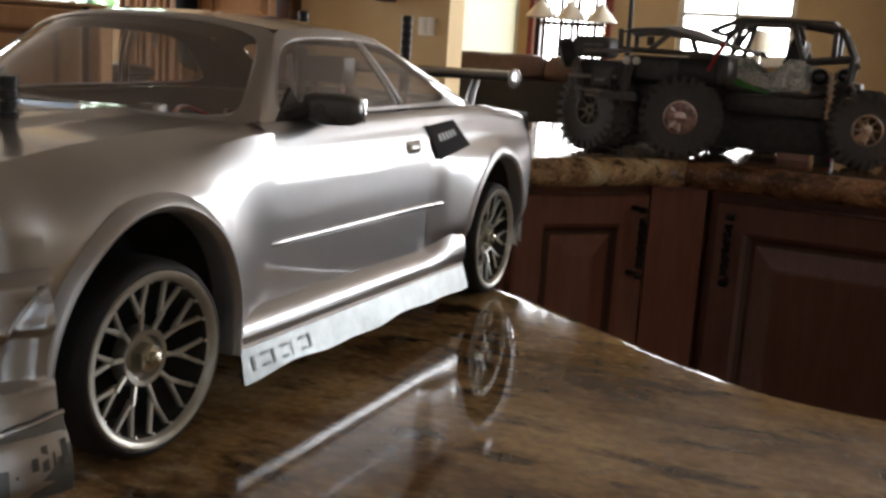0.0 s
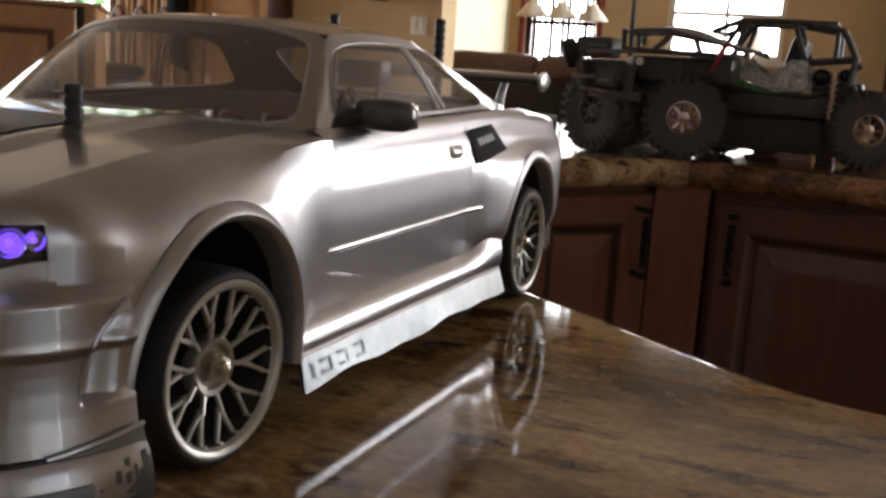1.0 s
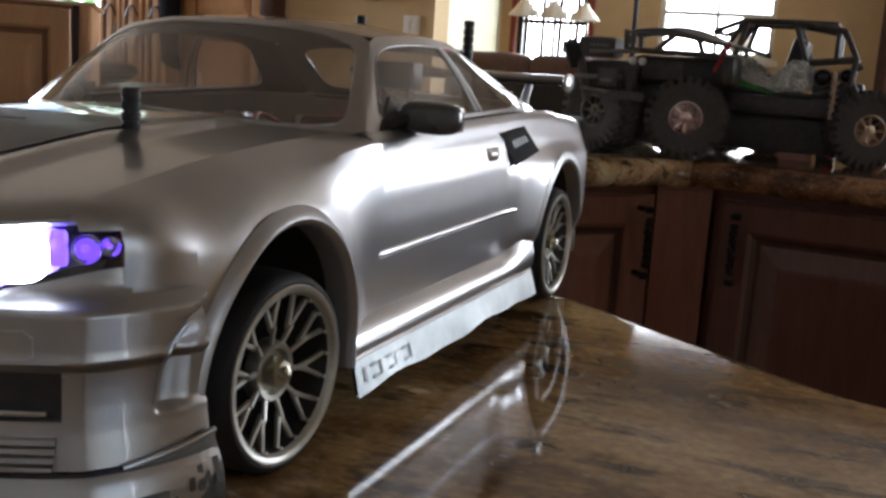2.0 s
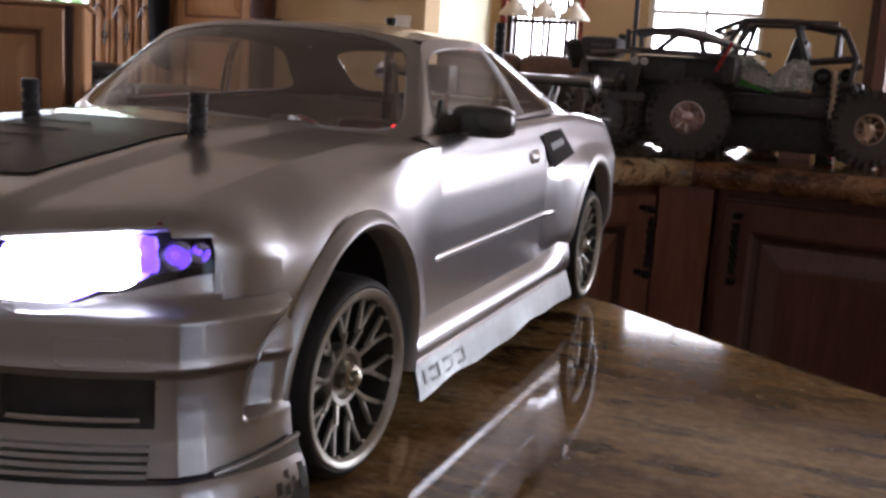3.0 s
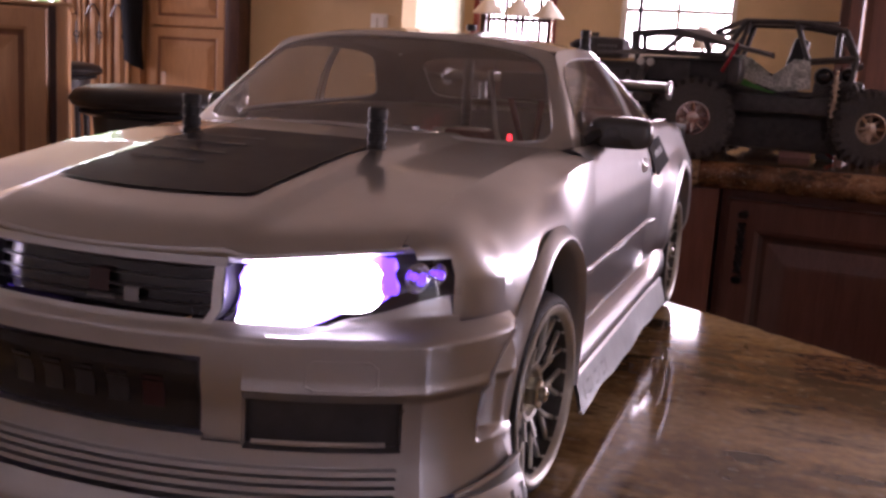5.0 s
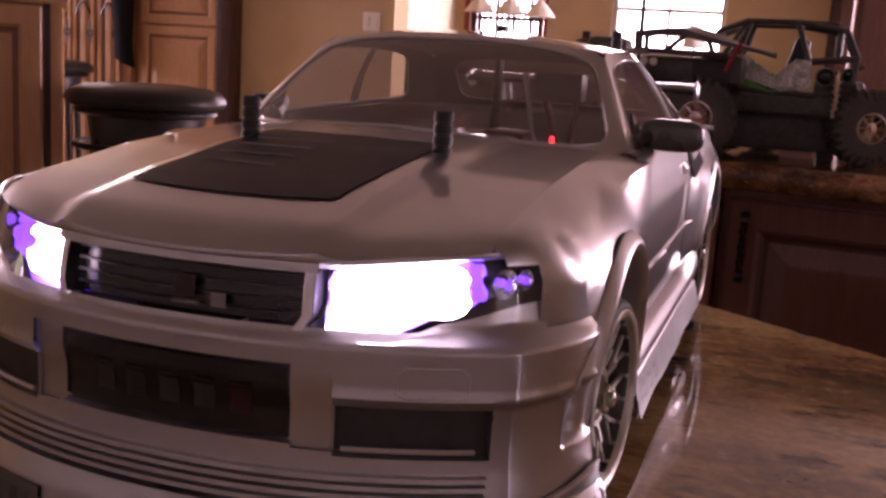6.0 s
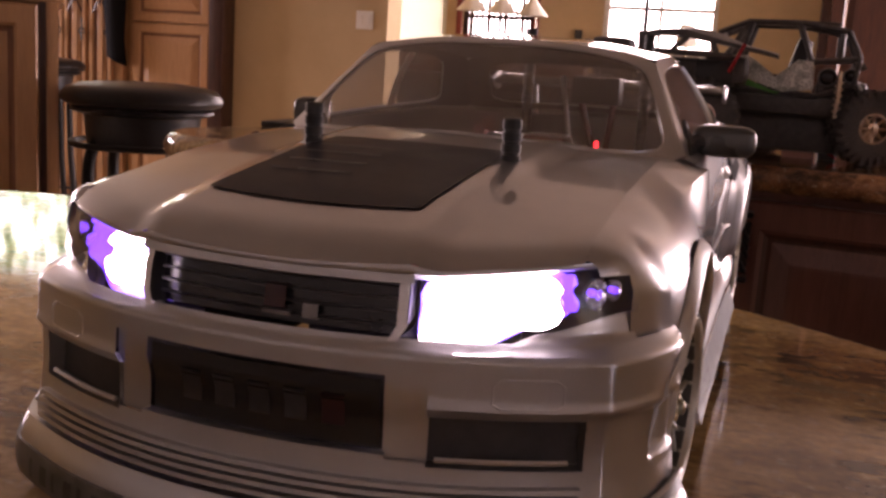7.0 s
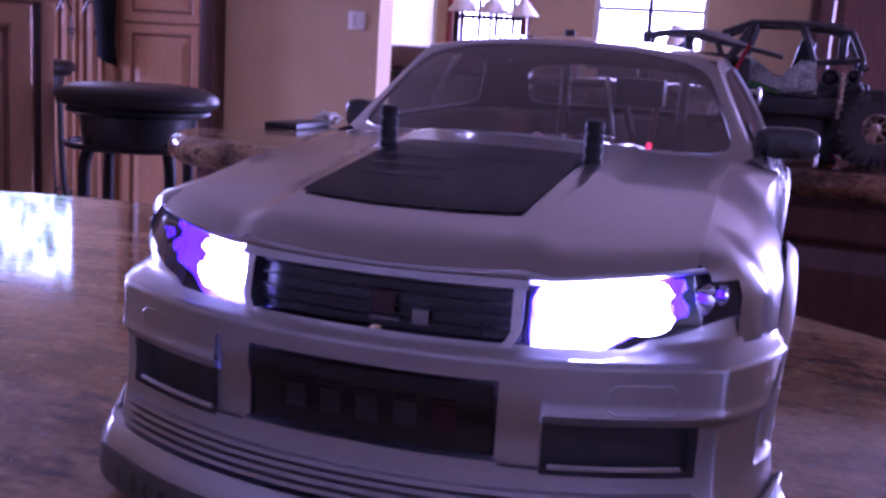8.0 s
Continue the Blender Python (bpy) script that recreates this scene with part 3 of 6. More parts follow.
def arch_liner(y0):
    def build(bm, s):
        n = 24
        rows = []
        for k in range(n + 1):
            a = math.pi * k / n
            y, z = y0 - (ARCH_A + 0.001) * math.cos(a), HUB + (ARCH_B + 0.001) * math.sin(a)
            rows.append([bm.verts.new((s * x, y, z)) for x in (0.077, 0.044)])
        for a, b in zip(rows, rows[1:]):
            bm.faces.new((a[0], a[1], b[1], b[0]))
        bm.faces.new([r[1] for r in rows])
    return build


both("arch_liner", arch_liner(0.0), INNER, "matt black inside of the wheel arch")
both("arch_liner", arch_liner(AXLE), INNER, "matt black inside of the wheel arch")


def rub_strip(bm, s):
    def f(y, v):
        z = 0.0553 + 0.0006 * (y - 0.06) / 0.12
        a = math.pi * v
        fat = ease(0.0, 0.007, y - 0.0558) * ease(0.0, 0.007, 0.1967 - y)
        return Vector((s * (side_x(y, z) - 0.0003 + 0.0011 * fat * math.sin(a)), y, z + 0.0014 * (0.3 + 0.7 * fat) * math.cos(a)))
    grid(bm, f, spread(0.0560, 0.1965, 30), spread(0, 1, 6))


both("rub_strip", rub_strip, SILVER)


def sill(bm, s):
    ends = spread(0.0395, 0.2165, 30)
    prof = [(0.0770, 0.0370), (0.0800, 0.0345), (0.0822, 0.0315), (0.0826, 0.0285), (0.0815, 0.0262), (0.0822, 0.0252)]
    foot = [(0.0034, 0.0045), (0.0026, 0.0030), (0.0012, 0.0012), (0.0006, 0.0), (0.0006, 0.0), (0.0006, 0.0)]
    def f(y, v):
        k = ease(0.182, 0.206, y)
        return Vector((s * (prof[v][0] + foot[v][0] * k), y, prof[v][1] + foot[v][1] * k))
    grid(bm, f, ends, range(6))


def skirt(bm, s):
    def f(y, v):
        wave = 0.0007 * math.sin(y * 70) + 0.0005 * math.sin(y * 151 + 1)
        z = 0.0253 - v * (0.0098 + wave * v)
        return Vector((s * (0.0824 + 0.0032 * v), y - 0.0016 * v * (1 - ease(0.04, 0.06, y)), z))
    grid(bm, f, spread(0.0392, 0.2170, 40), spread(0, 1, 5))
    grid(bm, lambda y, v: f(y, v) - Vector((s * 0.0012, 0, 0)), spread(0.0392, 0.2170, 40), spread(0, 1, 5))


both("sill", sill, SILVER)
both("side_skirt", skirt, WHITE_STRIP, "pale silver side skirt with worn lettering")


LETTER_GREY = surface("faded_lettering", (0.13, 0.138, 0.138), (0.08, 0.085, 0.085), 0.42, 0.65, 200.0)


def skirt_marks(bm, s):
    for k, wide in enumerate((0.004, 0.0042, 0.004, 0.0036, 0.002, 0.004, 0.0044)):
        y = 0.0435 + 0.0056 * k
        for a, b in ((0.25, 0.35), (0.62, 0.72)) if k % 2 else ((0.25, 0.72),):
            grid(bm, lambda u, v: Vector((s * (0.0824 + 0.0032 * v + 0.0004), u, 0.0253 - v * 0.0098)), [y, y + wide * (1.0 if k % 2 else 0.3)], [a, b])


both("lettering_bars", skirt_marks, LETTER_GREY, "faint grey lettering bars")


INTAKE = surface("intake_grey", (0.075, 0.075, 0.08), (0.055, 0.055, 0.06), 0.4, 0.6, 200.0)
DIM_RED = surface("faded_red", (0.045, 0.011, 0.013), (0.028, 0.008, 0.010), 0.4, 0.0, 200.0)


# nose: a strip swept along the plan outline
CORNER_T = 0.74
GROOVE_Z = [0.0370, 0.0420, 0.0475, 0.0515, 0.0555, 0.0590, 0.0615]
GROOVE_T = [0.868, 0.873, 0.882, 0.897, 0.925, 0.962, 0.990]


def round_plan(t):
    """The upper nose in plan, a smooth bow."""
    q = 1 - t * t * (1 - (ARCH_A - 0.02) / 0.066)
    return 0.0820 * max(0.0, 1 - q ** 2.5) ** 0.5, -0.02 - 0.066 * q


def boxy_plan(t):
    """The bumper in plan: a slightly bowed face, a soft corner and a side that runs back to the wheel."""
    if t <= CORNER_T:
        x = 0.0705 * t / CORNER_T
        return x, -0.0862 + 0.0202 * (x / 0.0705) ** 2.2
    k = (t - CORNER_T) / (1 - CORNER_T)
    return 0.0705 + 0.0113 * k + 0.0090 * k * (1 - k), -0.0660 + 0.0280 * k


def nose(sx, z, out=0.0):
    """Point of the nose; sx from -1 (far corner) to 1 (near corner)."""
    t = abs(sx)
    w = 1 - ease(0.0604, 0.0650, z)
    e = 0.006
    (xa, ya), (xb, yb) = round_plan(t), boxy_plan(t)
    x, y = xa + (xb - xa) * w, ya + (yb - ya) * w
    (xc, yc), (xd, yd) = boxy_plan(max(0.0, t - e)), boxy_plan(min(1.0, t + e))
    ln = math.hypot(xd - xc, yd - yc)
    bx, by = (yd - yc) / ln, -(xd - xc) / ln
    q = 1 - t * t * (1 - (ARCH_A - 0.02) / 0.066)
    rx, ry = 1 - q ** 3, -(0.35 + 0.65 * q ** 2)
    ln = math.hypot(rx, ry)
    nx, ny = rx / ln + (bx - rx / ln) * w, ry / ln + (by - ry / ln) * w
    d = float(np.interp(z, [0.010, 0.014, 0.020, 0.0235, 0.026, 0.034, 0.040, 0.0440, 0.0480, 0.0492, 0.0500, 0.0520, 0.0575, 0.0602, 0.0610, 0.0622, 0.0640, 0.067, 0.072, 0.079],
                        [0.0048, 0.0056, 0.0050, 0.0040, 0.0026, 0.0014, 0.0010, 0.0010, 0.0012, 0.0022, 0.0026, 0.0022, 0.0021, 0.0021, 0.0016, 0.0006, 0.0000, 0.0000, -0.0008, -0.0030])) + out
    # the hollow behind the bumper fin
    u = t - float(np.interp(z, GROOVE_Z, GROOVE_T))
    if u > 0 and 0.0355 < z < 0.0620:
        d -= 0.0034 * ease(0.0, 0.012, u) * (1 - 0.75 * ease(0.02, 0.10, u)) * ease(0.0358, 0.0378, z) * (1 - ease(0.0600, 0.0618, z))
    return Vector(((1 if sx >= 0 else -1) * (x + d * nx), y + d * ny, z))


def sx_of(x, z=0.05):
    lo, hi = 0.0, 1.0
    for _ in range(30):
        mid = (lo + hi) / 2
        if nose(mid, z).x < abs(x):
            lo = mid
        else:
            hi = mid
    return math.copysign(lo, x)


NOSE_S = sorted({*spread(-1, 1, 80), *[k * (CORNER_T + d) for k in (-1, 1) for d in (-0.012, -0.006, 0.0, 0.006, 0.012)]})


def swept(name, z0, z1, material, x0=None, x1=None, out=0.0, rows=10, label="", back=0.0):
    bm = bmesh.new()
    us = NOSE_S if x0 is None else spread(sx_of(x0, (z0 + z1) / 2), sx_of(x1, (z0 + z1) / 2), 36)
    vs = spread(z0, z1, rows)
    grid(bm, lambda u, z: nose(u, z, out), us, vs)
    if back:
        grid(bm, lambda u, k: nose(u, z1, out - back * k), us, (0, 1))
        grid(bm, lambda u, k: nose(u, z0, out - back * k), us, (0, 1))
    return part(name, bm, material, CAR, label)


swept("front_bumper", 0.0562, 0.0635, SILVER, rows=16)
for sg in (-1, 1):
    a, b, c = sx_of(sg * 0.0375), sx_of(sg * 0.0685), sg * 1.0
    bm = bmesh.new()
    grid(bm, lambda u, z: nose(u, z), sorted({*spread(b, c, 60), *[sg * (CORNER_T + d) for d in (-0.006, 0.0, 0.006)]}, key=abs), spread(0.0262, 0.0562, 44))
    grid(bm, lambda u, z: nose(u, z), spread(a, b, 16), spread(0.0478, 0.0562, 8))
    grid(bm, lambda u, z: nose(u, z), spread(a, b, 16), spread(0.0262, 0.0368, 5))
    grid(bm, lambda u, k: nose(u, 0.0478, -0.0042 * k), spread(a, b, 16), (0, 1))
    grid(bm, lambda u, k: nose(u, 0.0368, -0.0042 * k), spread(a, b, 16), (0, 1))
    grid(bm, lambda z, k: nose(b, z, -0.0042 * k), spread(0.0368, 0.0478, 6), (0, 1))
    grid(bm, lambda z, k: nose(a, z, -0.0042 * k), spread(0.0368, 0.0478, 6), (0, 1))
    bmesh.ops.remove_doubles(bm, verts=bm.verts, dist=1e-5)
    corner = part("bumper_corner", bm, SILVER, CAR)
    bm = bmesh.new()
    grid(bm, lambda u, z: nose(u, z, -0.0040), spread(a, b, 16), spread(0.0368, 0.0478, 6))
    part("intake", bm, INTAKE, corner, "grey recessed air intake")
    bm = bmesh.new()
    tube(bm, [nose(u, 0.0384, -0.0004) for u in spread(a + 0.02 * sg, b - 0.03 * sg, 14)], 0.0006, 6)
    part("intake_lip", bm, SILVER_TRIM, corner)
    bm = bmesh.new()
    edge = [nose(sg * (float(np.interp(z, GROOVE_Z, GROOVE_T)) - 0.004), z, 0.0001) for z in spread(0.0385, 0.0608, 24)]
    tube(bm, edge, [0.0002 + 0.0004 * math.sin(math.pi * k / 24) for k in range(25)], 6)
    part("canard_edge", bm, SILVER, corner)
    bm = bmesh.new()
    def flare(t, v):
        z_top = 0.0256 + 0.0034 * t
        return nose(sg * (0.80 + 0.20 * t), 0.0108 + (z_top - 0.0108) * v, 0.0014 + 0.0008 * t - 0.0006 * v)
    grid(bm, flare, spread(0, 1, 12), spread(0, 1, 8))
    grid(bm, lambda t, k: flare(t, 1) + (nose(sg * 0.95, 0.03, -0.005) - nose(sg * 0.95, 0.03, 0.0)) * k, spread(0, 1, 12), (0, 1))
    flare_ob = part("lip_flare", bm, WHITE_STRIP, corner, "pale flared end of the front lip")
    bm = bmesh.new()
    tube(bm, [flare(t, 1.02) for t in spread(0, 1, 14)], 0.0007, 8)
    part("flare_ridge", bm, SILVER, flare_ob)
    off = (nose(sg * 0.93, 0.018, 0.00035) - nose(sg * 0.93, 0.018, 0.0))
    for k in range(8):
        bm = bmesh.new()
        t0 = 0.10 + 0.105 * k + (0.05 if k > 3 else 0.0)
        grid(bm, lambda t, v: flare(t, v) + off, (t0, t0 + (0.065 if k % 3 else 0.03)), (0.38, 0.72) if k % 2 else (0.42, 0.52, 0.60))
        part("lettering_bar", bm, LETTER_GREY, flare_ob, "faint grey lettering bar")
    bm = bmesh.new()
    path = [(0.0500, 0.0516), (0.0500, 0.0555), (0.0516, 0.0568), (0.0620, 0.0568), (0.0635, 0.0555), (0.0635, 0.0516), (0.0622, 0.0506), (0.0515, 0.0506)]
    tube(bm, [nose(sx_of(sg * x), z, -0.0001) for x, z in path], 0.0003, 6, True)
    part("fog_light_outline", bm, SILVER, corner)
swept("bumper_bar", 0.0262, 0.0378, SILVER, -0.0375, 0.0375, rows=5)
swept("front_lip", 0.0105, 0.0254, SILVER, out=0.0018, rows=12, back=0.003, label="silver front spoiler lip with ribs")
for z in (0.0273, 0.0293, 0.0312, 0.0330):
    swept("lip_rib", z - 0.0005, z + 0.0005, SILVER, -0.0672, 0.0672, out=0.0021, rows=3, back=0.003)
for a, b in ((0.030, 0.0835), (-0.0835, -0.030)):
    strip = swept("lip_strip", 0.0108, 0.0196, WHITE_STRIP, a, b, out=0.0025, rows=4, back=0.001, label="pale silver strip with worn grey lettering")
    for k in range(7):
        x = a + math.copysign(0.004 + 0.0052 * k, 1) if a > 0 else b - 0.004 - 0.0052 * k
        bar = swept("lettering_bar", 0.0128, 0.0176, LETTER_GREY, x, x + (0.003 if k % 2 else 0.0014), out=0.0028, rows=2, label="faint grey lettering bar")
        bar.parent = strip
swept("number_plate", 0.0393, 0.0548, GLOSS_BLACK, -0.0275, 0.0275, out=-0.0015, rows=6, label="black front plate with worn markings")
swept("plate_recess", 0.0375, 0.0562, INNER, -0.0375, 0.0375, out=-0.0062, rows=3, label="dark recess behind the plate")
for a, b in ((-0.0375, -0.0283), (0.0283, 0.0375)):
    swept("plate_surround", 0.0375, 0.0562, SILVER, a, b, out=-0.001, rows=4)
swept("plate_frame", 0.0380, 0.0390, SILVER, -0.029, 0.029, out=0.0008, rows=3, back=0.003)
for k in range(5):
    x = -0.019 + 0.0085 * k
    swept("plate_bar", 0.0435, 0.0505, INTAKE if k < 4 else DIM_RED, x, x + 0.005, out=-0.0013, rows=2, label="faint bar on the plate")
swept("grille", 0.0632, 0.0752, GLOSS_BLACK, -0.0294, 0.0294, out=-0.0045, rows=5, label="black mesh front grille")
for k in range(4):
    swept("grille_bar", 0.0650 + 0.0027 * k, 0.0655 + 0.0027 * k, BLACK, -0.0294, 0.0294, out=-0.0036, rows=2, back=0.001)
swept("grille_badge", 0.0650, 0.0680, SHELL, 0.0085, 0.0120, out=-0.0022, rows=2, back=0.001, label="small silver script badge")
swept("grille_surround", 0.0748, 0.0766, SILVER, -0.0318, 0.0318, out=0.0012, rows=3, back=0.004)
for a, b in ((-0.0314, -0.0293), (0.0293, 0.0314)):
    swept("grille_post", 0.0628, 0.0752, SILVER_TRIM, a, b, out=0.0002, rows=4, back=0.004)
    bm = bmesh.new()
    xw = sx_of(b if b > 0 else a, 0.070)
    grid(bm, lambda z, k: nose(xw, z, -0.001 - 0.010 * k), spread(0.0625, 0.0765, 4), (0, 1))
    part("lamp_wall", bm, BLACK, CAR, "black wall between grille and lamp")
swept("grille_badge", 0.0665, 0.0712, DIM_RED, -0.0005, 0.0045, out=-0.0024, rows=3, back=0.002, label="small red and silver badge")
swept("grille_badge", 0.0650, 0.0657, SHELL, -0.001, 0.0055, out=-0.0024, rows=2, back=0.002, label="thin chrome bar badge")


LAMP_DARK = surface("dark_chrome", (0.10, 0.095, 0.12), (0.05, 0.05, 0.065), 0.22, 0.8, 300.0)


def headlight(sg):
    """Lamp housing, reflector bowls, lit diodes and clear cover."""
    top = lambda u: 0.0757 + 0.0030 * u
    low = lambda u: 0.0618 + 0.0034 * ease(0.42, 0.58, u) + 0.0040 * ease(0.55, 1.0, u)
    xs = lambda u: sx_of(sg * (0.0322 + 0.0413 * u), 0.070)
    def patch(out):
        bm = bmesh.new()
        grid(bm, lambda u, v: nose(xs(u), low(u) + v * (top(u) - low(u)), out), spread(0, 1, 24), spread(0, 1, 8))
        return bm
    bm = bmesh.new()
    grid(bm, lambda u, v: nose(xs(u), 0.0614 + v * (low(u) - 0.0614), 0.0002 - 0.0006 * v), spread(0.3, 1, 24), spread(0, 1, 6))
    part("lamp_panel", bm, SILVER, CAR)
    lamp = part("headlight", patch(-0.0085), LAMP_DARK, CAR, "lit headlight with diodes under a clear cover")
    part("cover", patch(0.0008), LAMP_LENS, lamp, "clear moulded cover")
    def cluster(u0, u1, out, z0, z1, wave=0.0):
        bm = bmesh.new()
        def f(t, v):
            u = u0 + (u1 - u0) * t
            end = 1 - (1 - 4 * t * (1 - t)) ** 3
            a, c = z0(u), z1(u)
            mid, half = (a + c) / 2, (c - a) / 2 * (0.45 + 0.55 * end ** 0.5)
            return nose(xs(u), mid + half * (2 * v - 1) * (1 + wave * math.sin(23 * u)), out - 0.002 * math.cos(math.pi * (v - 0.5)))
        return grid(bm, f, spread(0, 1, 28), spread(0, 1, 8))
    # the near cluster is larger: its bloom is built into the shape
    if sg > 0:
        part("main_diode", cluster(0.045, 0.72, -0.0030, lambda u: 0.0620 + 0.0036 * ease(0.40, 0.50, u), lambda u: top(u) - 0.0010, 0.05), LED_WHITE, lamp, "white diode cluster drawn large with its bloom")
    else:
        part("main_diode", cluster(0.06, 0.44, -0.0030, lambda u: 0.0640 + 0.0030 * ease(0.35, 0.5, u), lambda u: top(u) - 0.0018), LED_WHITE, lamp, "bright white diode cluster")
        part("side_diode", cluster(0.42, 0.71, -0.0034, lambda u: 0.0670, lambda u: 0.0758), LED_VIOLET, lamp, "violet glow beside the diodes")
    # glowing violet band added for the coloured fringe of the flare
    part("ring_diode", cluster(0.02, 0.79, -0.0046, lambda u: low(u) + 0.0002, lambda u: top(u) - 0.0002), LED_VIOLET, lamp, "violet flare fringe as a glowing band round the white cluster")
    part("corner_diode", cluster(0.725, 0.80, -0.0036, lambda u: 0.0690, lambda u: 0.0768), LED_VIOLET, lamp, "violet glow of the corner diode")
    for u, z, r in ((0.86, 0.0728, 0.95), (0.945, 0.0733, 0.66)):
        bm = bmesh.new()
        lathe(bm, [(0.0, 0.0), (0.0020 * r, 0.0004), (0.0030 * r, 0.0014), (0.0034 * r, 0.0028), (0.0036 * r, 0.0030)], 16, Matrix.Translation(nose(xs(u), z, -0.0052)) @ pose(0, 0, 0, 90, 0, sg * (35 + 25 * u)))
        part("bowl", bm, CHROME, lamp, "small chrome reflector bowl")
        bm = bmesh.new()
        lathe(bm, [(0.0, 0.0028), (0.0008 * r, 0.0025), (0.0010 * r, 0.0018), (0.0008 * r, 0.0008)], 12, Matrix.Translation(nose(xs(u), z, -0.0052)) @ pose(0, 0, 0, 90, 0, sg * (35 + 25 * u)))
        part("bowl_diode", bm, LED_VIOLET, lamp, "small violet diode in the bowl")


for sg in (1, -1):
    headlight(sg)


def hood_panel(bm, s0=-1.0, s1=1.0, ya=0.0, yb=1.0, lift=0.0, nu=40, nv=30):
    def f(a, b):
        x = HOOD_X * (s0 + (s1 - s0) * a)
        q = max(0.0, 1 - (abs(x) / 0.0805) ** 2) ** 0.4
        front = -0.02 - 0.066 * q + 0.0010
        back = 0.034 + 0.026 * (x / 0.0675) ** 2
        y = front + (back - front) * (ya + (yb - ya) * b)
        drop = 0.0022 * (1 - ease(0.0, 0.05, ya + (yb - ya) * b))
        return Vector((x, y, hood_z(x, y) - drop + lift))
    return grid(bm, f, spread(0, 1, nu), spread(0, 1, nv))


part("bonnet", hood_panel(bmesh.new()), SILVER, CAR, "silver bonnet")
bm = bmesh.new()
grid(bm, lambda a, b: (lambda x: Vector((x, (0.030 + 0.026 * (x / 0.0675) ** 2) + 0.014 * b, hood_z(x, 0.036 + 0.022 * (x / 0.0675) ** 2) - 0.0004 + 0.0003 * b)))(0.0738 * (2 * a - 1)), spread(0, 1, 30), spread(0, 1, 4))
part("cowl_panel", bm, SILVER, CAR, "silver cowl below the windscreen")
bm = bmesh.new()


def bonnet_roll(a, b):
    x = 1.06 * HOOD_X * (2 * a - 1)
    q = max(0.0, 1 - (abs(x) / 0.0805) ** 2) ** 0.4
    y = -0.019 - 0.066 * q
    p = Vector((x, y, hood_z(x, y) - 0.0022))
    end = nose(sx_of(x, 0.070), 0.0752 + 0.0030 * ease(0.030, 0.072, abs(x)), -0.0012)
    out = p.lerp(end, b)
    n = nose(sx_of(x, 0.070), 0.07, 0.001) - nose(sx_of(x, 0.070), 0.07, 0.0)
    return out + n.normalized() * 0.0010 * math.sin(math.pi * b)


grid(bm, bonnet_roll, spread(0, 1, 48), spread(0, 1, 6))
part("bonnet_edge", bm, SILVER, CAR)
part("bonnet_lining", hood_panel(bmesh.new(), -0.95, 0.95, 0.05, 1.0, lift=-0.0014, nu=20, nv=14), INNER, CAR, "black inside of the bonnet")
bm = bmesh.new()
grid(bm, lambda a, b: (lambda x, y: Vector((x, y, hood_z(x, y) + 0.0005)))((0.0270 + 0.0006 * b) * (2 * a - 1) - 0.0028 * (1 - b), -0.0620 + 0.0720 * b + 0.004 * abs(2 * a - 1) ** 2 * (1 - b)), spread(0, 1, 36), spread(0, 1, 16))
part("bonnet_decal", bm, CARBON, CAR, "black carbon sheet on the bonnet")
for k in range(4):
    bm = bmesh.new()
    y = -0.038 + 0.010 * k
    grid(bm, lambda a, b: (lambda x, yy: Vector((x, yy, hood_z(x, yy) + 0.0006 + 0.0003 * math.sin(math.pi * b))))(-0.0240 + 0.022 * a, y + 0.0010 * b), spread(0, 1, 10), spread(0, 1, 4))
    part("louvre", bm, SHELL, CAR, "thin grey line on the carbon sheet")


# greenhouse: four faces between the belt ring and the roof ring
def lerp_list(points, t):
    k = min(len(points) - 2, int(t * (len(points) - 1)))
    f = t * (len(points) - 1) - k
    p = [Vector(points[max(0, min(len(points) - 1, k + d))]) for d in (-1, 0, 1, 2)]
    a, b, c, d = p
    return 0.5 * (2 * b + (c - a) * f + (2 * a - 5 * b + 4 * c - d) * f * f + (3 * b - a - 3 * c + d) * f ** 3)


A_LOW, A_TOP = (0.0708, 0.0625, 0.0928), (0.0530, 0.0975, 0.1245)
C_LOW, C_TOP = (0.0640, 0.2620, 0.0965), (0.0470, 0.1960, 0.1225)
FRONT_LOW = [(-0.0708, 0.0625, 0.0928), (-0.036, 0.042, 0.0952), (0, 0.036, 0.0970), (0.036, 0.042, 0.0952), A_LOW]
FRONT_TOP = [(-0.0530, 0.0975, 0.1245), (-0.027, 0.0925, 0.1280), (0, 0.0910, 0.1288), (0.027, 0.0925, 0.1280), A_TOP]
SIDE_LOW = [A_LOW, (0.0712, 0.105, 0.0955), (0.0718, 0.150, 0.0968), (0.0712, 0.205, 0.0978), C_LOW]
SIDE_TOP = [A_TOP, (0.0542, 0.120, 0.1262), (0.0542, 0.145, 0.1264), (0.0520, 0.172, 0.1252), C_TOP]
REAR_LOW = [(0.0640, 0.2620, 0.0965), (0.035, 0.270, 0.0975), (0, 0.272, 0.0980), (-0.035, 0.270, 0.0975), (-0.0640, 0.2620, 0.0965)]
REAR_TOP = [(0.0470, 0.1960, 0.1225), (0.025, 0.1990, 0.1250), (0, 0.2000, 0.1255), (-0.025, 0.1990, 0.1250), (-0.0470, 0.1960, 0.1225)]


def facet(low, top, bulge, flip=1):
    def f(s, t):
        a, b = lerp_list(low, s), lerp_list(top, s)
        p = a + (b - a) * t
        n = (p - Vector((0, 0.15, 0.085))).normalized()
        p = p + n * bulge * math.sin(math.pi * t) * math.sin(math.pi * min(1, max(0, s))) ** 0.5
        return Vector((flip * p.x, p.y, p.z))
    return f


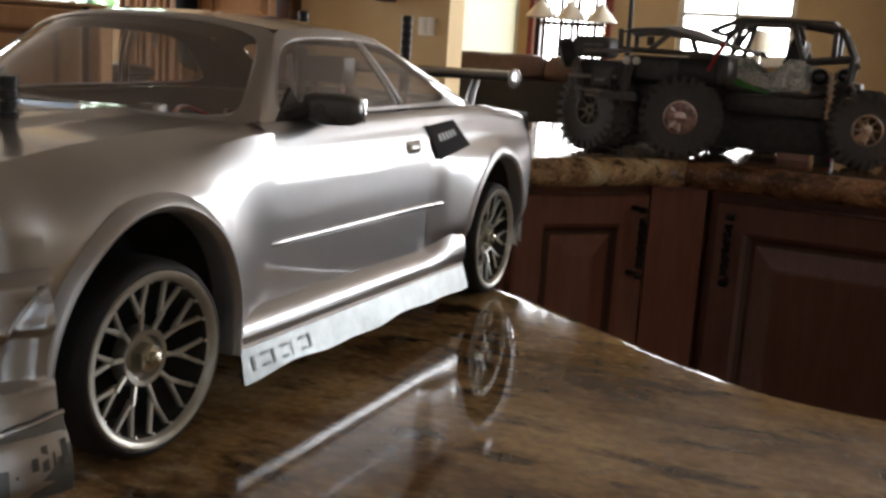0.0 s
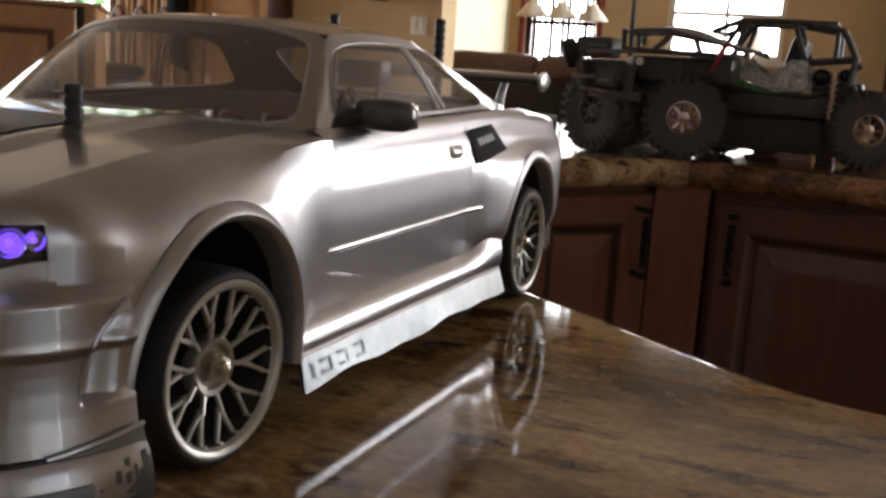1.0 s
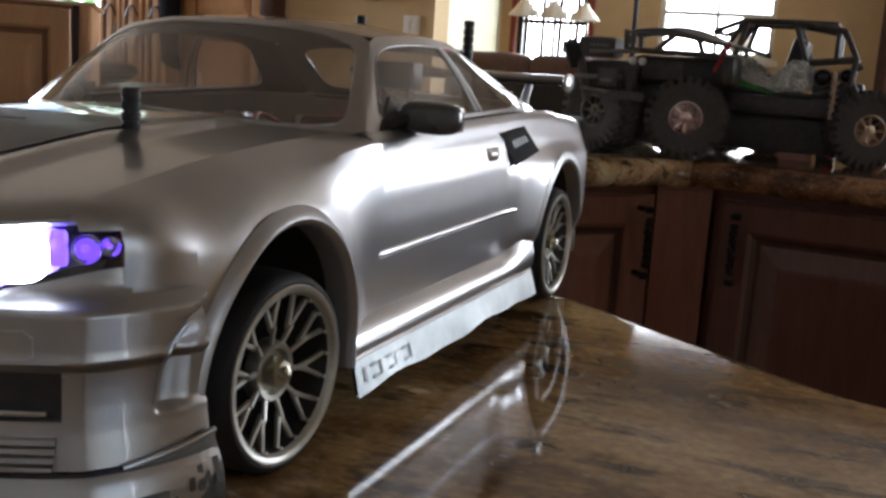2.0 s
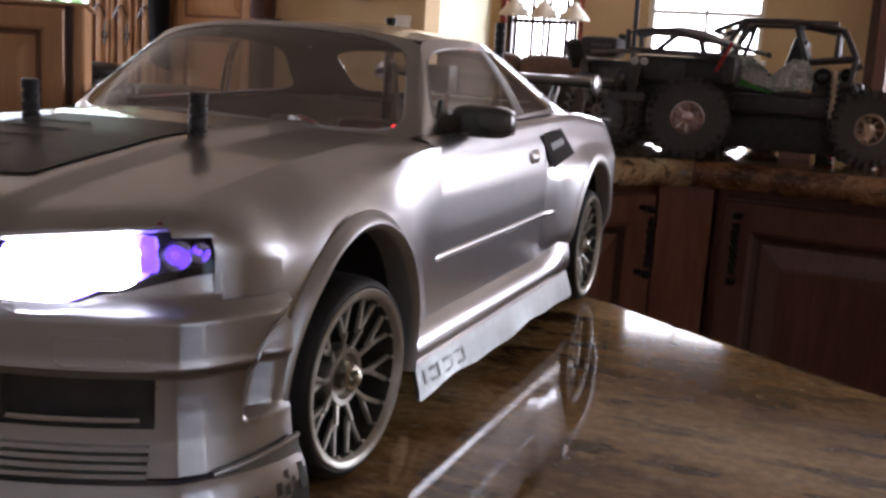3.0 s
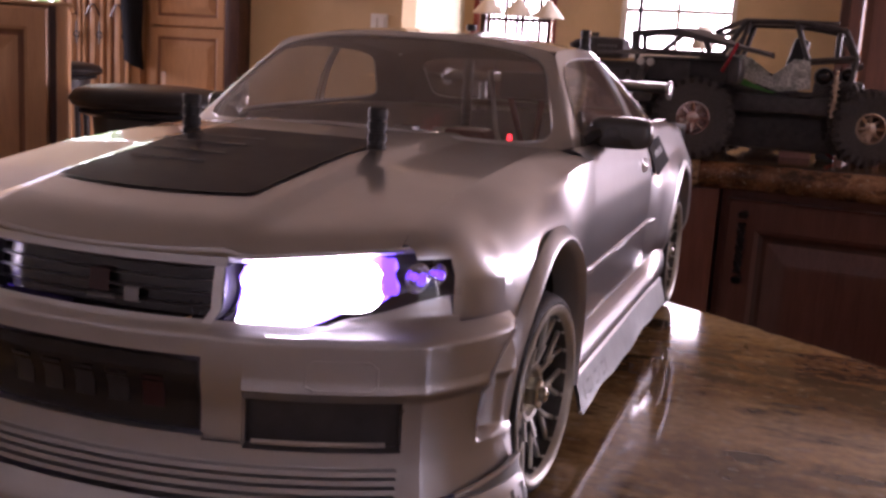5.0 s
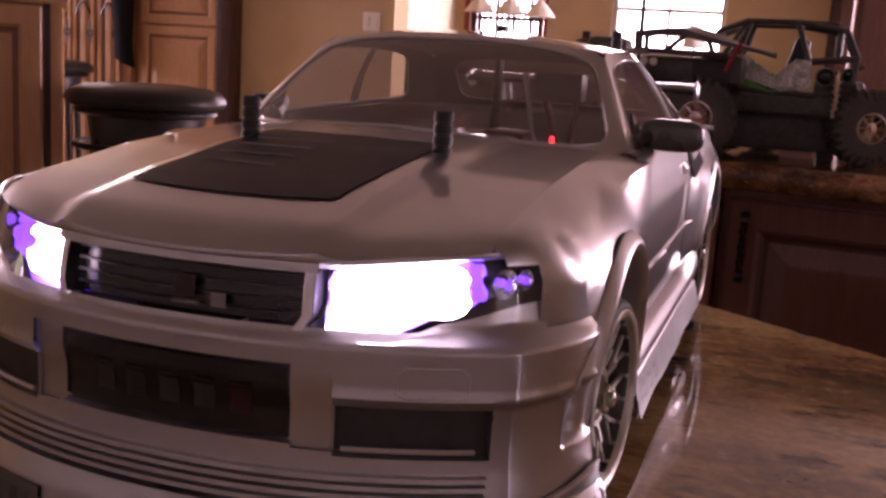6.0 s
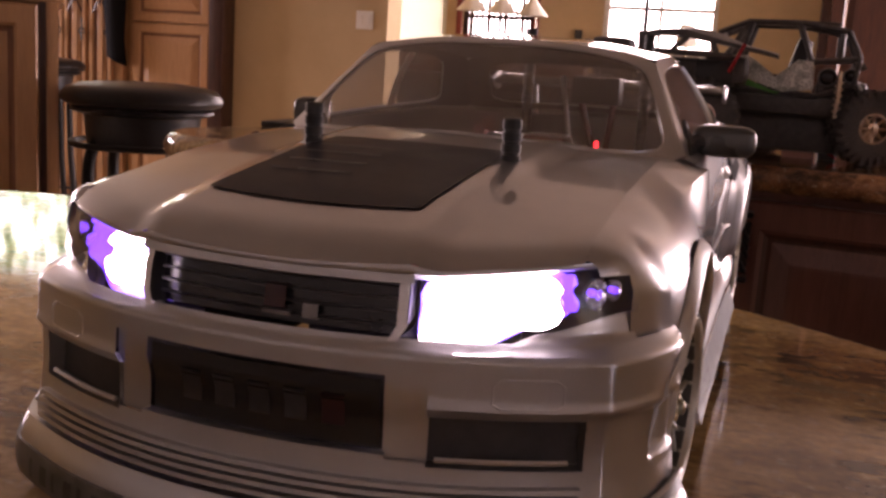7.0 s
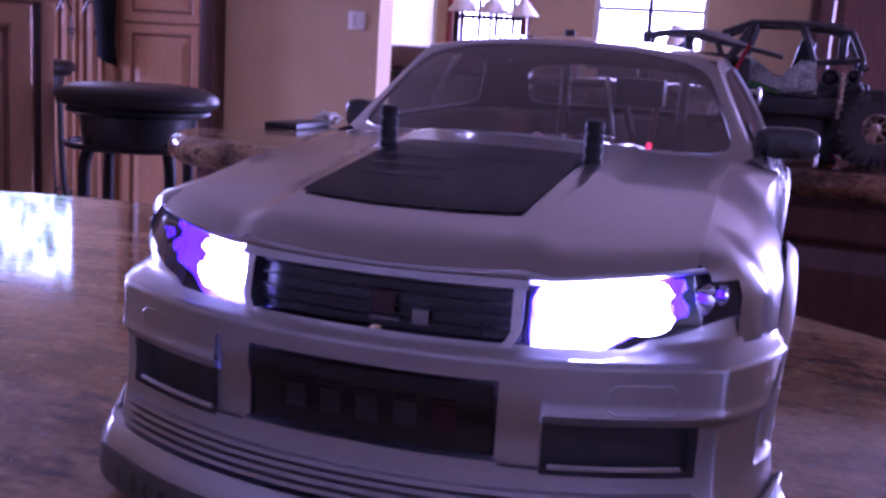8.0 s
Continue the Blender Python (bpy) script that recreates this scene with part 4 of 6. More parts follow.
def opening(s0, s1, t0, t1, power, a, skew=0.0):
    """A rounded window shape in the facet's own square."""
    ca, sa = math.cos(a), math.sin(a)
    k = (abs(ca) ** power + abs(sa) ** power) ** (-1 / power)
    t = (t0 + t1) / 2 + (t1 - t0) / 2 * k * sa
    return (s0 + s1) / 2 + (s1 - s0) / 2 * k * ca + skew * (t - 0.5), t


def framed(name, f, hole, material, glass_name, power=7.0, skew=0.0, lining=True):
    """A painted frame round a clear window."""
    n, angles = 64, [2 * math.pi * (k + 0.5) / 64 for k in range(65)]
    def outer(a):
        ca, sa = math.cos(a), math.sin(a)
        k = 1 / max(abs(ca), abs(sa))
        return 0.5 + 0.5 * k * ca, 0.5 + 0.5 * k * sa
    def ring(lift, last=0.0):
        bm = bmesh.new()
        def g(a, r):
            o, h = outer(a), opening(*hole, power, a, skew)
            p = f(o[0] + (h[0] - o[0]) * r, o[1] + (h[1] - o[1]) * r)
            return p + (Vector((0, 0.15, 0.06)) - p).normalized() * lift
        grid(bm, g, angles, [0, 0.25, 0.5, 0.75, 0.92, 1.0])
        bmesh.ops.remove_doubles(bm, verts=bm.verts, dist=1e-6)
        return bm
    frame_ob = part(name, ring(0.0), material, CAR)
    if lining:
        part("lining", ring(0.0014), INNER, frame_ob, "black inside of the shell")
    bm = bmesh.new()
    def disc(a, r):
        h = opening(*hole, power, a, skew)
        cx, ct = (hole[0] + hole[1]) / 2, (hole[2] + hole[3]) / 2
        return f(cx + (h[0] - cx) * r, ct + (h[1] - ct) * r)
    grid(bm, disc, angles, [0.02, 0.35, 0.65, 0.85, 1.0])
    bmesh.ops.remove_doubles(bm, verts=bm.verts, dist=1e-6)
    g = part(glass_name, bm, LEXAN, CAR, "clear plastic window")
    g.visible_shadow = False
    # the raised bead round the window
    bm = bmesh.new()
    tube(bm, [disc(a, 1.0) for a in angles[:-1]], 0.00035, 6, True)
    part("window_bead", bm, SILVER, CAR)
    return frame_ob


framed("windscreen_frame", facet(FRONT_LOW, FRONT_TOP, 0.003), (0.058, 0.942, 0.02, 0.93), SILVER, "windscreen", 8.0)
framed("rear_screen_frame", facet(REAR_LOW, REAR_TOP, 0.002), (0.12, 0.88, 0.10, 0.86), SILVER, "rear_screen", 7.0)
for flip in (1, -1):
    side = facet(SIDE_LOW, SIDE_TOP, 0.0016, flip)
    framed("side_frame", side, (0.062, 0.82, 0.04, 0.88), SILVER, "side_window", 6.0, -0.03)
    for s0 in (0.525, 0.548):
        bm = bmesh.new()
        tube(bm, [side(s0 + 0.03 * (1 - t), t) for t in spread(0.06, 0.86, 10)], 0.0009, 6)
        part("window_pillar_line", bm, SILVER_TRIM, CAR)


def roof(bm, lift=0.0):
    n = 24
    def f(u, v):
        # u across, v from the front to the back
        a, b = lerp_list(FRONT_TOP, u), lerp_list(REAR_TOP[::-1], u)
        l, r = lerp_list(SIDE_TOP, v), lerp_list(SIDE_TOP, v)
        l = Vector((-l.x, l.y, l.z))
        p = a + (b - a) * v
        q = l + (r - l) * u
        c00, c10, c01, c11 = (Vector(FRONT_TOP[0]), Vector(FRONT_TOP[-1]), Vector(REAR_TOP[-1]), Vector(REAR_TOP[0]))
        bil = c00 * (1 - u) * (1 - v) + c10 * u * (1 - v) + c01 * (1 - u) * v + c11 * u * v
        p = p + q - bil
        p.z += 0.0012 * math.sin(math.pi * u) * math.sin(math.pi * v) - lift
        return p
    return grid(bm, f, spread(0, 1, n), spread(0, 1, n))


part("roof", roof(bmesh.new()), SILVER, CAR)
part("roof_lining", roof(bmesh.new(), 0.0014), INNER, CAR, "black inside of the roof")


def deck(bm, lift=0.0):
    def f(u, v):
        a = lerp_list(REAR_LOW[::-1], u)
        y = a.y + (0.330 - 0.018 * abs(2 * u - 1) ** 3 - a.y) * v
        x = (a.x + (2 * u - 1) * 0.004 * v) * (1 - 0.06 * v ** 3)
        return Vector((x, y, a.z - 0.002 * v - 0.0035 * v ** 4 - lift))
    return grid(bm, f, spread(0, 1, 20), spread(0, 1, 14))


part("boot_lid", deck(bmesh.new()), SILVER, CAR)
both("shoulder", lambda bm, s: grid(bm, lambda y, v: Vector((s * (0.058 + (min(belt_x(y), 0.86 * side_x(y, belt_z(y) - 0.006)) + 0.0002 - 0.058) * v), y, 0.0945 - 0.0035 * (y - 0.262) / 0.07 + 0.0012 * v)), spread(0.258, 0.322, 12), (0, 0.5, 1)), SILVER)
bm = bmesh.new()
def tail(u, z):
    t = abs(u)
    q = 1 - t * t
    y = 0.262 + 0.080 * q
    x = 0.0785 * max(0.0, 1 - q ** 6.0) ** 0.38
    d = float(np.interp(z, [0.016, 0.03, 0.05, 0.056, 0.075, 0.093], [0.003, 0.0015, 0.002, 0.0, -0.001, -0.004]))
    return Vector((math.copysign(x, u), y + d, z))
grid(bm, tail, spread(-0.60, 0.60, 60), spread(0.020, 0.093, 20))
part("rear_bumper", bm, SILVER, CAR)
both("rear_spat", lambda bm, s: grid(bm, lambda y, v: Vector((s * (0.0785 + 0.002 * v - 60 * (y - 0.295) ** 2), y + 0.003 * v, 0.034 - 0.013 * v)), spread(0.2955, 0.312, 6), spread(0, 1, 4)), SILVER)

# rear wing
bm = bmesh.new()
grid(bm, lambda x, a: Vector((x, 0.317 + 0.011 * math.cos(a), 0.1115 + 0.0022 * math.sin(a) + 0.002 * math.cos(a))), spread(-0.064, 0.064, 12), spread(0, 2 * math.pi, 16))
wing = part("rear_wing", bm, GLOSS_BLACK, CAR, "black wing blade with pale end plates")
for sg in (1, -1):
    bm = bmesh.new()
    lathe(bm, [(0, -0.0012), (0.0046, -0.0012), (0.0052, -0.0004), (0.0052, 0.0006), (0.0044, 0.0012), (0, 0.0013)], 20, pose(sg * 0.0648, 0.317, 0.1105, 0, 90, 0) @ Matrix.Diagonal((1, 1.7, 1, 1)))
    part("end_plate", bm, SILVER, wing, "pale end plate")
    bm = bmesh.new()
    tube(bm, [(sg * 0.041, 0.312, 0.092), (sg * 0.0415, 0.314, 0.101), (sg * 0.043, 0.317, 0.1105)], [0.0030, 0.0024, 0.0020], 10)
    part("stay", bm, SILVER, wing, "pale wing stay")

# side mirrors, the far one folded in a little
for sg, mx, wx, mz in ((1, 0.0797, 0.0108, 0.0984), (-1, 0.0770, 0.0070, 0.0968)):
    bm = bmesh.new()
    made = bmesh.ops.create_uvsphere(bm, u_segments=20, v_segments=12, radius=1.0)["verts"]
    for v in made:
        c = v.co
        e = 0.55
        c = Vector([math.copysign(abs(k) ** e, k) for k in c])
        v.co = Vector((sg * mx + c.x * wx, 0.0945 + c.y * 0.0058 + 0.10 * sg * c.x * wx, mz + c.z * 0.0056))
    mirror = part("wing_mirror", bm, MIRROR_CAP, CAR, "silver wing mirror, shaded dark grey in its colour, on a black foot")
    bm = bmesh.new()
    box(bm, sg * mx - wx + 0.0013, sg * mx + wx - 0.0013, 0.0999, 0.1011, mz - 0.0044, mz + 0.0044, 0.001)
    part("mirror_face", bm, CHROME, mirror, "mirror face")
    bm = bmesh.new()
    tube(bm, [(sg * 0.0675, 0.080, 0.0945), (sg * 0.069, 0.087, 0.0965), (sg * 0.074, 0.093, mz)], [0.004, 0.0035, 0.003], 8)
    tri = [Vector((sg * x, y, z)) for x, y, z in ((0.0703, 0.0725, 0.0940), (0.0710, 0.0890, 0.0947), (0.0658, 0.0880, 0.1050))]
    fa = [bm.verts.new(p + Vector((sg * 0.0008, 0, 0))) for p in tri]
    fb = [bm.verts.new(p - Vector((sg * 0.0008, 0, 0))) for p in tri]
    bm.faces.new(fa)
    bm.faces.new(fb[::-1])
    for k in range(3):
        bm.faces.new((fa[k], fb[k], fb[(k + 1) % 3], fa[(k + 1) % 3]))
    part("mirror_foot", bm, BLACK, mirror, "black mirror foot")

# door handle, flank vent decal
both("door_handle", lambda bm, s: grid(bm, lambda a, b: Vector((s * (side_x(0.166, 0.0815) + 0.0018 * math.sin(math.pi * b) * math.sin(math.pi * a) ** 0.4), 0.159 + 0.013 * a, 0.0785 + 0.006 * b)), spread(0, 1, 10), spread(0, 1, 6)), SILVER_TRIM)


def vent_decal(lift, a0=0.0, a1=1.0, b0=0.0, b1=1.0):
    def build(bm, s):
        def f(a, b):
            a, b = a0 + (a1 - a0) * a, b0 + (b1 - b0) * b
            y = (0.1873 + 0.0335 * a) * (1 - b) + (0.1800 + 0.0285 * a) * b
            z = (0.0752 + 0.0052 * a) * (1 - b) + (0.0898 + 0.0022 * a) * b
            return Vector((s * (0.0794 - 0.0042 * b + lift), y, z))
        grid(bm, f, spread(0, 1, 10), spread(0, 1, 10))
    return build


both("vent_decal", vent_decal(0.0012), MATT_BLACK, "black slanted decal behind the door")
for k in range(5):
    both("decal_bar", vent_decal(0.0015, 0.22 + 0.12 * k, 0.30 + 0.12 * k, 0.48, 0.70), LETTER_GREY, "grey lettering bar")

# body posts through the bonnet and the boot
def body_post(x, y, z0, z1):
    n = max(3, round((z1 - z0) / 0.0040))
    step = (z1 - z0 - 0.003) / n
    prof = []
    for k in range(n):
        z = z0 + k * step
        prof += [(0.0027, z), (0.0027, z + 0.70 * step), (0.0023, z + 0.76 * step), (0.0023, z + 0.94 * step)]
    prof += [(0.0027, z1 - 0.003), (0.0027, z1 - 0.0006), (0.0022, z1), (0, z1)]
    return lathe(bmesh.new(), prof, 16, Matrix.Translation((x, y, 0)))


for sg in (1, -1):
    part("body_post", body_post(sg * 0.0298 - 0.0008, 0.0, hood_z(0.03, 0.0) - 0.001, 0.1055), BLACK, CAR, "black notched body post")
    part("body_post", body_post(sg * 0.0300, 0.2515, 0.060, 0.1385), BLACK, CAR, "black notched body post")

# running gear seen through the windows and arches
gear = part("chassis", boxes((-0.045, 0.045, -0.06, 0.31, 0.010, 0.016), (-0.03, 0.03, 0.0, 0.26, 0.016, 0.042), bevel=0.001), BLACK, CAR, "black chassis plate")
part("battery", boxes((-0.042, -0.012, 0.07, 0.20, 0.042, 0.066), bevel=0.003), RED, CAR, "red battery pack")
part("speed_controller", boxes((0.014, 0.044, 0.075, 0.115, 0.042, 0.070), bevel=0.003), BLACK, CAR, "black electronic unit")
part("receiver", boxes((-0.007, 0.012, 0.152, 0.170, 0.042, 0.0915), bevel=0.003), DARK_RED, CAR, "red electronic unit")
part("marker_diode", boxes((0.0280, 0.0296, 0.1316, 0.1332, 0.0890, 0.0920), bevel=0.0004), LED_RED, CAR, "tiny lit red diode")
# posts and a dark block of the rear body mount, a pale tab and a connector plug
part("mount_block", boxes((0.004, 0.026, 0.196, 0.208, 0.104, 0.1165), bevel=0.0015), BLACK, CAR, "black block of the rear body mount")
for points, c in (([(0.008, 0.200, 0.106), (0.015, 0.200, 0.084), (0.020, 0.198, 0.060)], DARK_RED), ([(0.023, 0.202, 0.106), (0.021, 0.202, 0.084), (0.018, 0.204, 0.060)], DARK_RED), ([(0.001, 0.190, 0.116), (0.006, 0.188, 0.090), (0.014, 0.184, 0.070)], SILVER_TRIM)):
    bm = bmesh.new()
    tube(bm, points, 0.0011 if c is SILVER_TRIM else 0.0016, 8)
    part("mount_strut", bm, c, CAR)
part("paper_tab", boxes((-0.016, -0.006, 0.165, 0.166, 0.070, 0.0905)), WHITE_PAINT, CAR, "pale paper tab inside the car")
part("connector_plug", boxes((-0.006, 0.002, 0.095, 0.104, 0.080, 0.0945), bevel=0.001), SHELL, CAR, "small grey connector plug")
bm = bmesh.new()
tube(bm, [(0.0305, 0.1285, 0.0885), (0.038, 0.115, 0.090), (0.040, 0.10, 0.068)], 0.0009, 6)
part("wire", bm, BLACK, CAR)
bm = bmesh.new()
lathe(bm, [(0.0035, -0.001), (0.0035, 0.001), (0.002, 0.002), (0, 0.0022)], 12, pose(0.0585, 0.3140, 0.060, -90, 0, -35))
part("tail_lamp", bm, LED_RED, CAR, "small lit red tail lamp")
for k, (x, c) in enumerate(((-0.015, RED), (-0.006, BLACK), (0.004, RED), (0.012, WHITE_STRIP))):
    bm = bmesh.new()
    tube(bm, curve_through([(x, 0.08, 0.06), (x + 0.01, 0.11, 0.086 - 0.003 * k), (x - 0.006, 0.15, 0.09 - 0.004 * k), (x + 0.006, 0.20, 0.066)], 8, False), 0.0011, 6)
    part("wire", bm, c, CAR)
for y in (0.0, AXLE):
    bm = bmesh.new()
    tube(bm, [(-0.078, y, WHEEL_Z), (0.078, y, WHEEL_Z)], 0.003, 10)
    part("axle", bm, BLACK, CAR)
    for sg in (1, -1):
        bm = bmesh.new()
        tube(bm, [(sg * 0.058, y - 0.008, 0.026), (sg * 0.040, y - 0.010, 0.074)], 0.006, 12)
        part("damper", bm, BLACK, CAR)


def wheel(x, y, s, steer=0.0):
    m = Matrix.Translation((x, y, WHEEL_Z)) @ pose(0, 0, 0, 0, 0, -steer) @ pose(0, 0, 0, 0, s * 90, 0) @ Matrix.Diagonal((1.045, 1.045, 1.0, 1.0))
    bm = bmesh.new()
    R, w = WHEEL_R / 1.045, 0.0105
    lathe(bm, [(0.0232, -w), (0.0248, -w - 0.0006), (0.0260, -w + 0.001), (R - 0.0002, -w + 0.0035), (R, 0), (R - 0.0002, w - 0.0035), (0.0261, w - 0.0012), (0.0252, w + 0.0002), (0.0243, w + 0.0006), (0.0234, w + 0.0002), (0.0220, w - 0.003)], 56, m)
    tyre = part("wheel", bm, RUBBER, CAR, "black tyre on a silver cross-spoke rim")
    bm = bmesh.new()
    lathe(bm, [(0.0236, w - 0.0004), (0.0238, w + 0.0007), (0.0234, w + 0.0011), (0.0222, w + 0.0010), (0.0214, w + 0.0004), (0.0210, w - 0.0010)], 72, m)
    part("rim", bm, RIM, tyre, "bright satin rim lip")
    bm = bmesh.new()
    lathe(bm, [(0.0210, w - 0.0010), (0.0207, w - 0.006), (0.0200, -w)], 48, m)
    part("rim_barrel", bm, SHADED_METAL, tyre, "gunmetal rim barrel with its shade in the colour")
    # added black disc: the shade between the spokes as a surface
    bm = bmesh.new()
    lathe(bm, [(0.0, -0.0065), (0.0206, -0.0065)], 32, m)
    part("rim_back", bm, RUBBER, tyre, "black disc standing for the shade behind the spokes")
    zf = w - 0.0018
    for k in range(10):
        bm = bmesh.new()
        a = 2 * math.pi * (k + 0.3) / 10
        def at(r, da, z):
            return m @ Vector((r * math.cos(a + da), r * math.sin(a + da), z))
        # a stem that forks in two; each bar is a flat-topped blade
        for da0, da1, r0, r1 in ((0, 0, 0.0066, 0.0128), (0, 0.157, 0.0118, 0.0213), (0, -0.157, 0.0118, 0.0213)):
            p, q = at(r0, da0, zf - 0.0022 + 0.0008 * (r0 > 0.01)), at(r1, da1, zf - 0.0004)
            d, up = (q - p).normalized(), (m.to_3x3() @ Vector((0, 0, 1))).normalized()
            side = d.cross(up).normalized()
            rows = []
            for f, wide in ((0.0, 0.00090), (0.5, 0.00064), (1.0, 0.00072)):
                c = p.lerp(q, f)
                rows.append([bm.verts.new(c + side * a1 * wide + up * b1) for a1, b1 in ((-1.05, -0.0012), (-1.0, -0.0003), (-0.6, 0.0), (0.6, 0.0), (1.0, -0.0003), (1.05, -0.0012))])
            for g, h in zip(rows, rows[1:]):
                for n in range(6):
                    bm.faces.new((g[n], g[(n + 1) % 6], h[(n + 1) % 6], h[n]))
        tube(bm, [at(0.0222, 0.157, zf + 0.0010), at(0.0206, 0.157, zf + 0.0002)], 0.0006, 6)
        tube(bm, [at(0.0222, -0.157, zf + 0.0010), at(0.0206, -0.157, zf + 0.0002)], 0.0006, 6)
        part("spoke", bm, RIM, tyre)
    bm = bmesh.new()
    lathe(bm, [(0.0084, zf - 0.006), (0.0082, zf - 0.0024), (0.0076, zf - 0.0016), (0.0062, zf - 0.0018), (0.0054, zf - 0.0034), (0, zf - 0.0036)], 32, m)
    part("hub", bm, SPOKE, tyre, "gunmetal hub")
    bm = bmesh.new()
    lathe(bm, [(0.0042, zf - 0.004), (0.0042, zf + 0.0003), (0.0036, zf + 0.0009), (0.0021, zf + 0.0010)], 6, m)
    lathe(bm, [(0.0021, zf + 0.0009), (0.0020, zf + 0.0022), (0.0012, zf + 0.0026), (0, zf + 0.0024)], 12, m)
    part("hub_nut", bm, BRASS, tyre, "pale brass wheel nut")


wheel(0.0715, 0.0005, 1, 4.0)
wheel(-0.0715, 0.0005, -1, 4.0)
wheel(0.0715, AXLE, 1)
wheel(-0.0715, AXLE, -1)

# ---------------------------------------------------------------- kitchen: cabinets under the back worktop
cabinet_front("base_cabinet", (-0.405, 0.965), (-0.205, 1.10), 0.10, 0.878, "reddish cherry wood base cabinet with a raised panel door", CHERRY, 0)
cabinet_front("base_cabinet", (-0.200, 1.105), (-0.035, 1.285), 0.10, 0.878, "reddish cherry wood base cabinet with a twisted iron pull", CHERRY, 1)
bm = bmesh.new()
pts = [(-0.042, 1.277), (0.033, 1.299), (0.033, 1.40), (-0.10, 1.40)]
for z0, z1 in ((0.10, 0.878),):
    lo, hi = [bm.verts.new((x, y, z0)) for x, y in pts], [bm.verts.new((x, y, z1)) for x, y in pts]
    bm.faces.new(lo[::-1])
    bm.faces.new(hi)
    for k in range(4):
        bm.faces.new((lo[k], lo[(k + 1) % 4], hi[(k + 1) % 4], hi[k]))
tagged(mesh_object("corner_post", bm, CHERRY, False), "dark cherry wood corner post between cabinets", "cabinet")
# these two fronts carry their shade in the wood colour
cabinet_front("base_cabinet", (0.035, 1.300), (0.50, 1.255), 0.10, 0.878, "cherry wood base cabinet, shade in its colour, with a raised panel and iron pull", SHADED_CHERRY, -1)
cabinet_front("base_cabinet", (0.503, 1.255), (1.30, 1.170), 0.10, 0.878, "cherry wood base cabinet with its shade put into the colour", SHADED_CHERRY, -1)
tagged(mesh_object("plinth", boxes((-0.55, 1.3, 1.50, 1.98, 0.0, 0.884)), DARKWOOD, False), "dark wooden plinth carrying the worktop", "plinth", kind="structure")
tagged(mesh_object("plinth_end", boxes((-0.66, -0.42, 0.97, 1.30, 0.0, 0.884)), CHERRY, False), "cherry wood end of the peninsula", "plinth", kind="structure")
tagged(mesh_object("baseboard", boxes((-0.30, 1.25, 1.36, 1.42, 0.0, 0.10)), DARKWOOD, False), "dark toe board under the cabinets", "baseboard", kind="structure")


# ---------------------------------------------------------------- crawlers on the back worktop
def knobbly_wheel(parent, x, y, z, R, w, turn, rim_material, label=""):
    """A lugged off-road tyre with a spoked beadlock rim; its axle points along x turned by turn degrees."""
    m = Matrix.Translation((x, y, z)) @ pose(0, 0, 0, 0, 0, turn) @ pose(0, 0, 0, 0, 90, 0)
    bm = bmesh.new()
    h = w / 2
    lathe(bm, [(0.38 * R, -h), (0.58 * R, -h * 1.1), (0.84 * R, -h * 1.08), (0.94 * R, -h * 0.86), (0.955 * R, 0), (0.94 * R, h * 0.86), (0.84 * R, h * 1.08), (0.58 * R, h * 1.1), (0.38 * R, h), (0.34 * R, 0.5 * h)], 40, m)
    lugs = bmesh.new()
    for k in range(26):
        a = 2 * math.pi * k / 26
        for zz, hw in ((-0.62 * h, 0.30), (0.62 * h, 0.30), (0.0, 0.22)):
            aa = a + (0.12 if zz == 0 else 0)
            box(lugs, 0.93 * R, R, -0.062 * R, 0.062 * R, zz - hw * h, zz + hw * h, 0.0, m @ pose(0, 0, 0, 0, 0, math.degrees(aa)))
        for s in (-1, 1):
            box(lugs, 0.74 * R, 0.965 * R, -0.05 * R, 0.05 * R, s * h * 1.12 - 0.10 * h, s * h * 1.12 + 0.02 * h, 0.0, m @ pose(0, 0, 0, 0, 0, math.degrees(a)))
    tyre = part("wheel", bm, OFFROAD, parent, label or "black lugged off-road tyre on a metal rim")
    tagged(part("tread", lugs, OFFROAD, tyre, smooth=False), kind="stuff")
    for s in (-1, 1):
        bm = bmesh.new()
        lathe(bm, [(0.395 * R, s * h * 0.94), (0.40 * R, s * h * 1.04), (0.365 * R, s * h * 1.06), (0.335 * R, s * h * 0.9), (0.325 * R, 0)], 32, m)
        rim = part("rim", bm, rim_material, tyre, "shiny beadlock ring")
        bm = bmesh.new()
        for k in range(8):
            a = 2 * math.pi * k / 8
            p = m @ Vector((0.10 * R * math.cos(a), 0.10 * R * math.sin(a), s * h * 0.75))
            q = m @ Vector((0.35 * R * math.cos(a), 0.35 * R * math.sin(a), s * h * 0.92))
            tube(bm, [p, q], [0.045 * R, 0.030 * R], 6)
        lathe(bm, [(0.16 * R, s * h * 0.6), (0.15 * R, s * h * 0.86), (0.07 * R, s * h * 0.9), (0.06 * R, s * h * 1.1), (0, s * h * 1.12)], 12, m)
        lathe(bm, [(0.325 * R, 0), (0, 0)], 16, m)
        part("spokes", bm, rim_material, tyre)
    return tyre


def bars(bm, lines, r):
    for p, q in lines:
        tube(bm, [p, ((p[0] + q[0]) / 2, (p[1] + q[1]) / 2, (p[2] + q[2]) / 2), q], r, 8)
    return bm


# the cage crawler, near side towards the island
BUG = thing("rock_crawler", (0.007, 0.03, TOP), "model rock crawler with black roll cage and printed side panels", "model car", "model crawlers")
knobbly_wheel(BUG, 0.219, 1.396, 0.058, 0.058, 0.046, 110, GOLD)
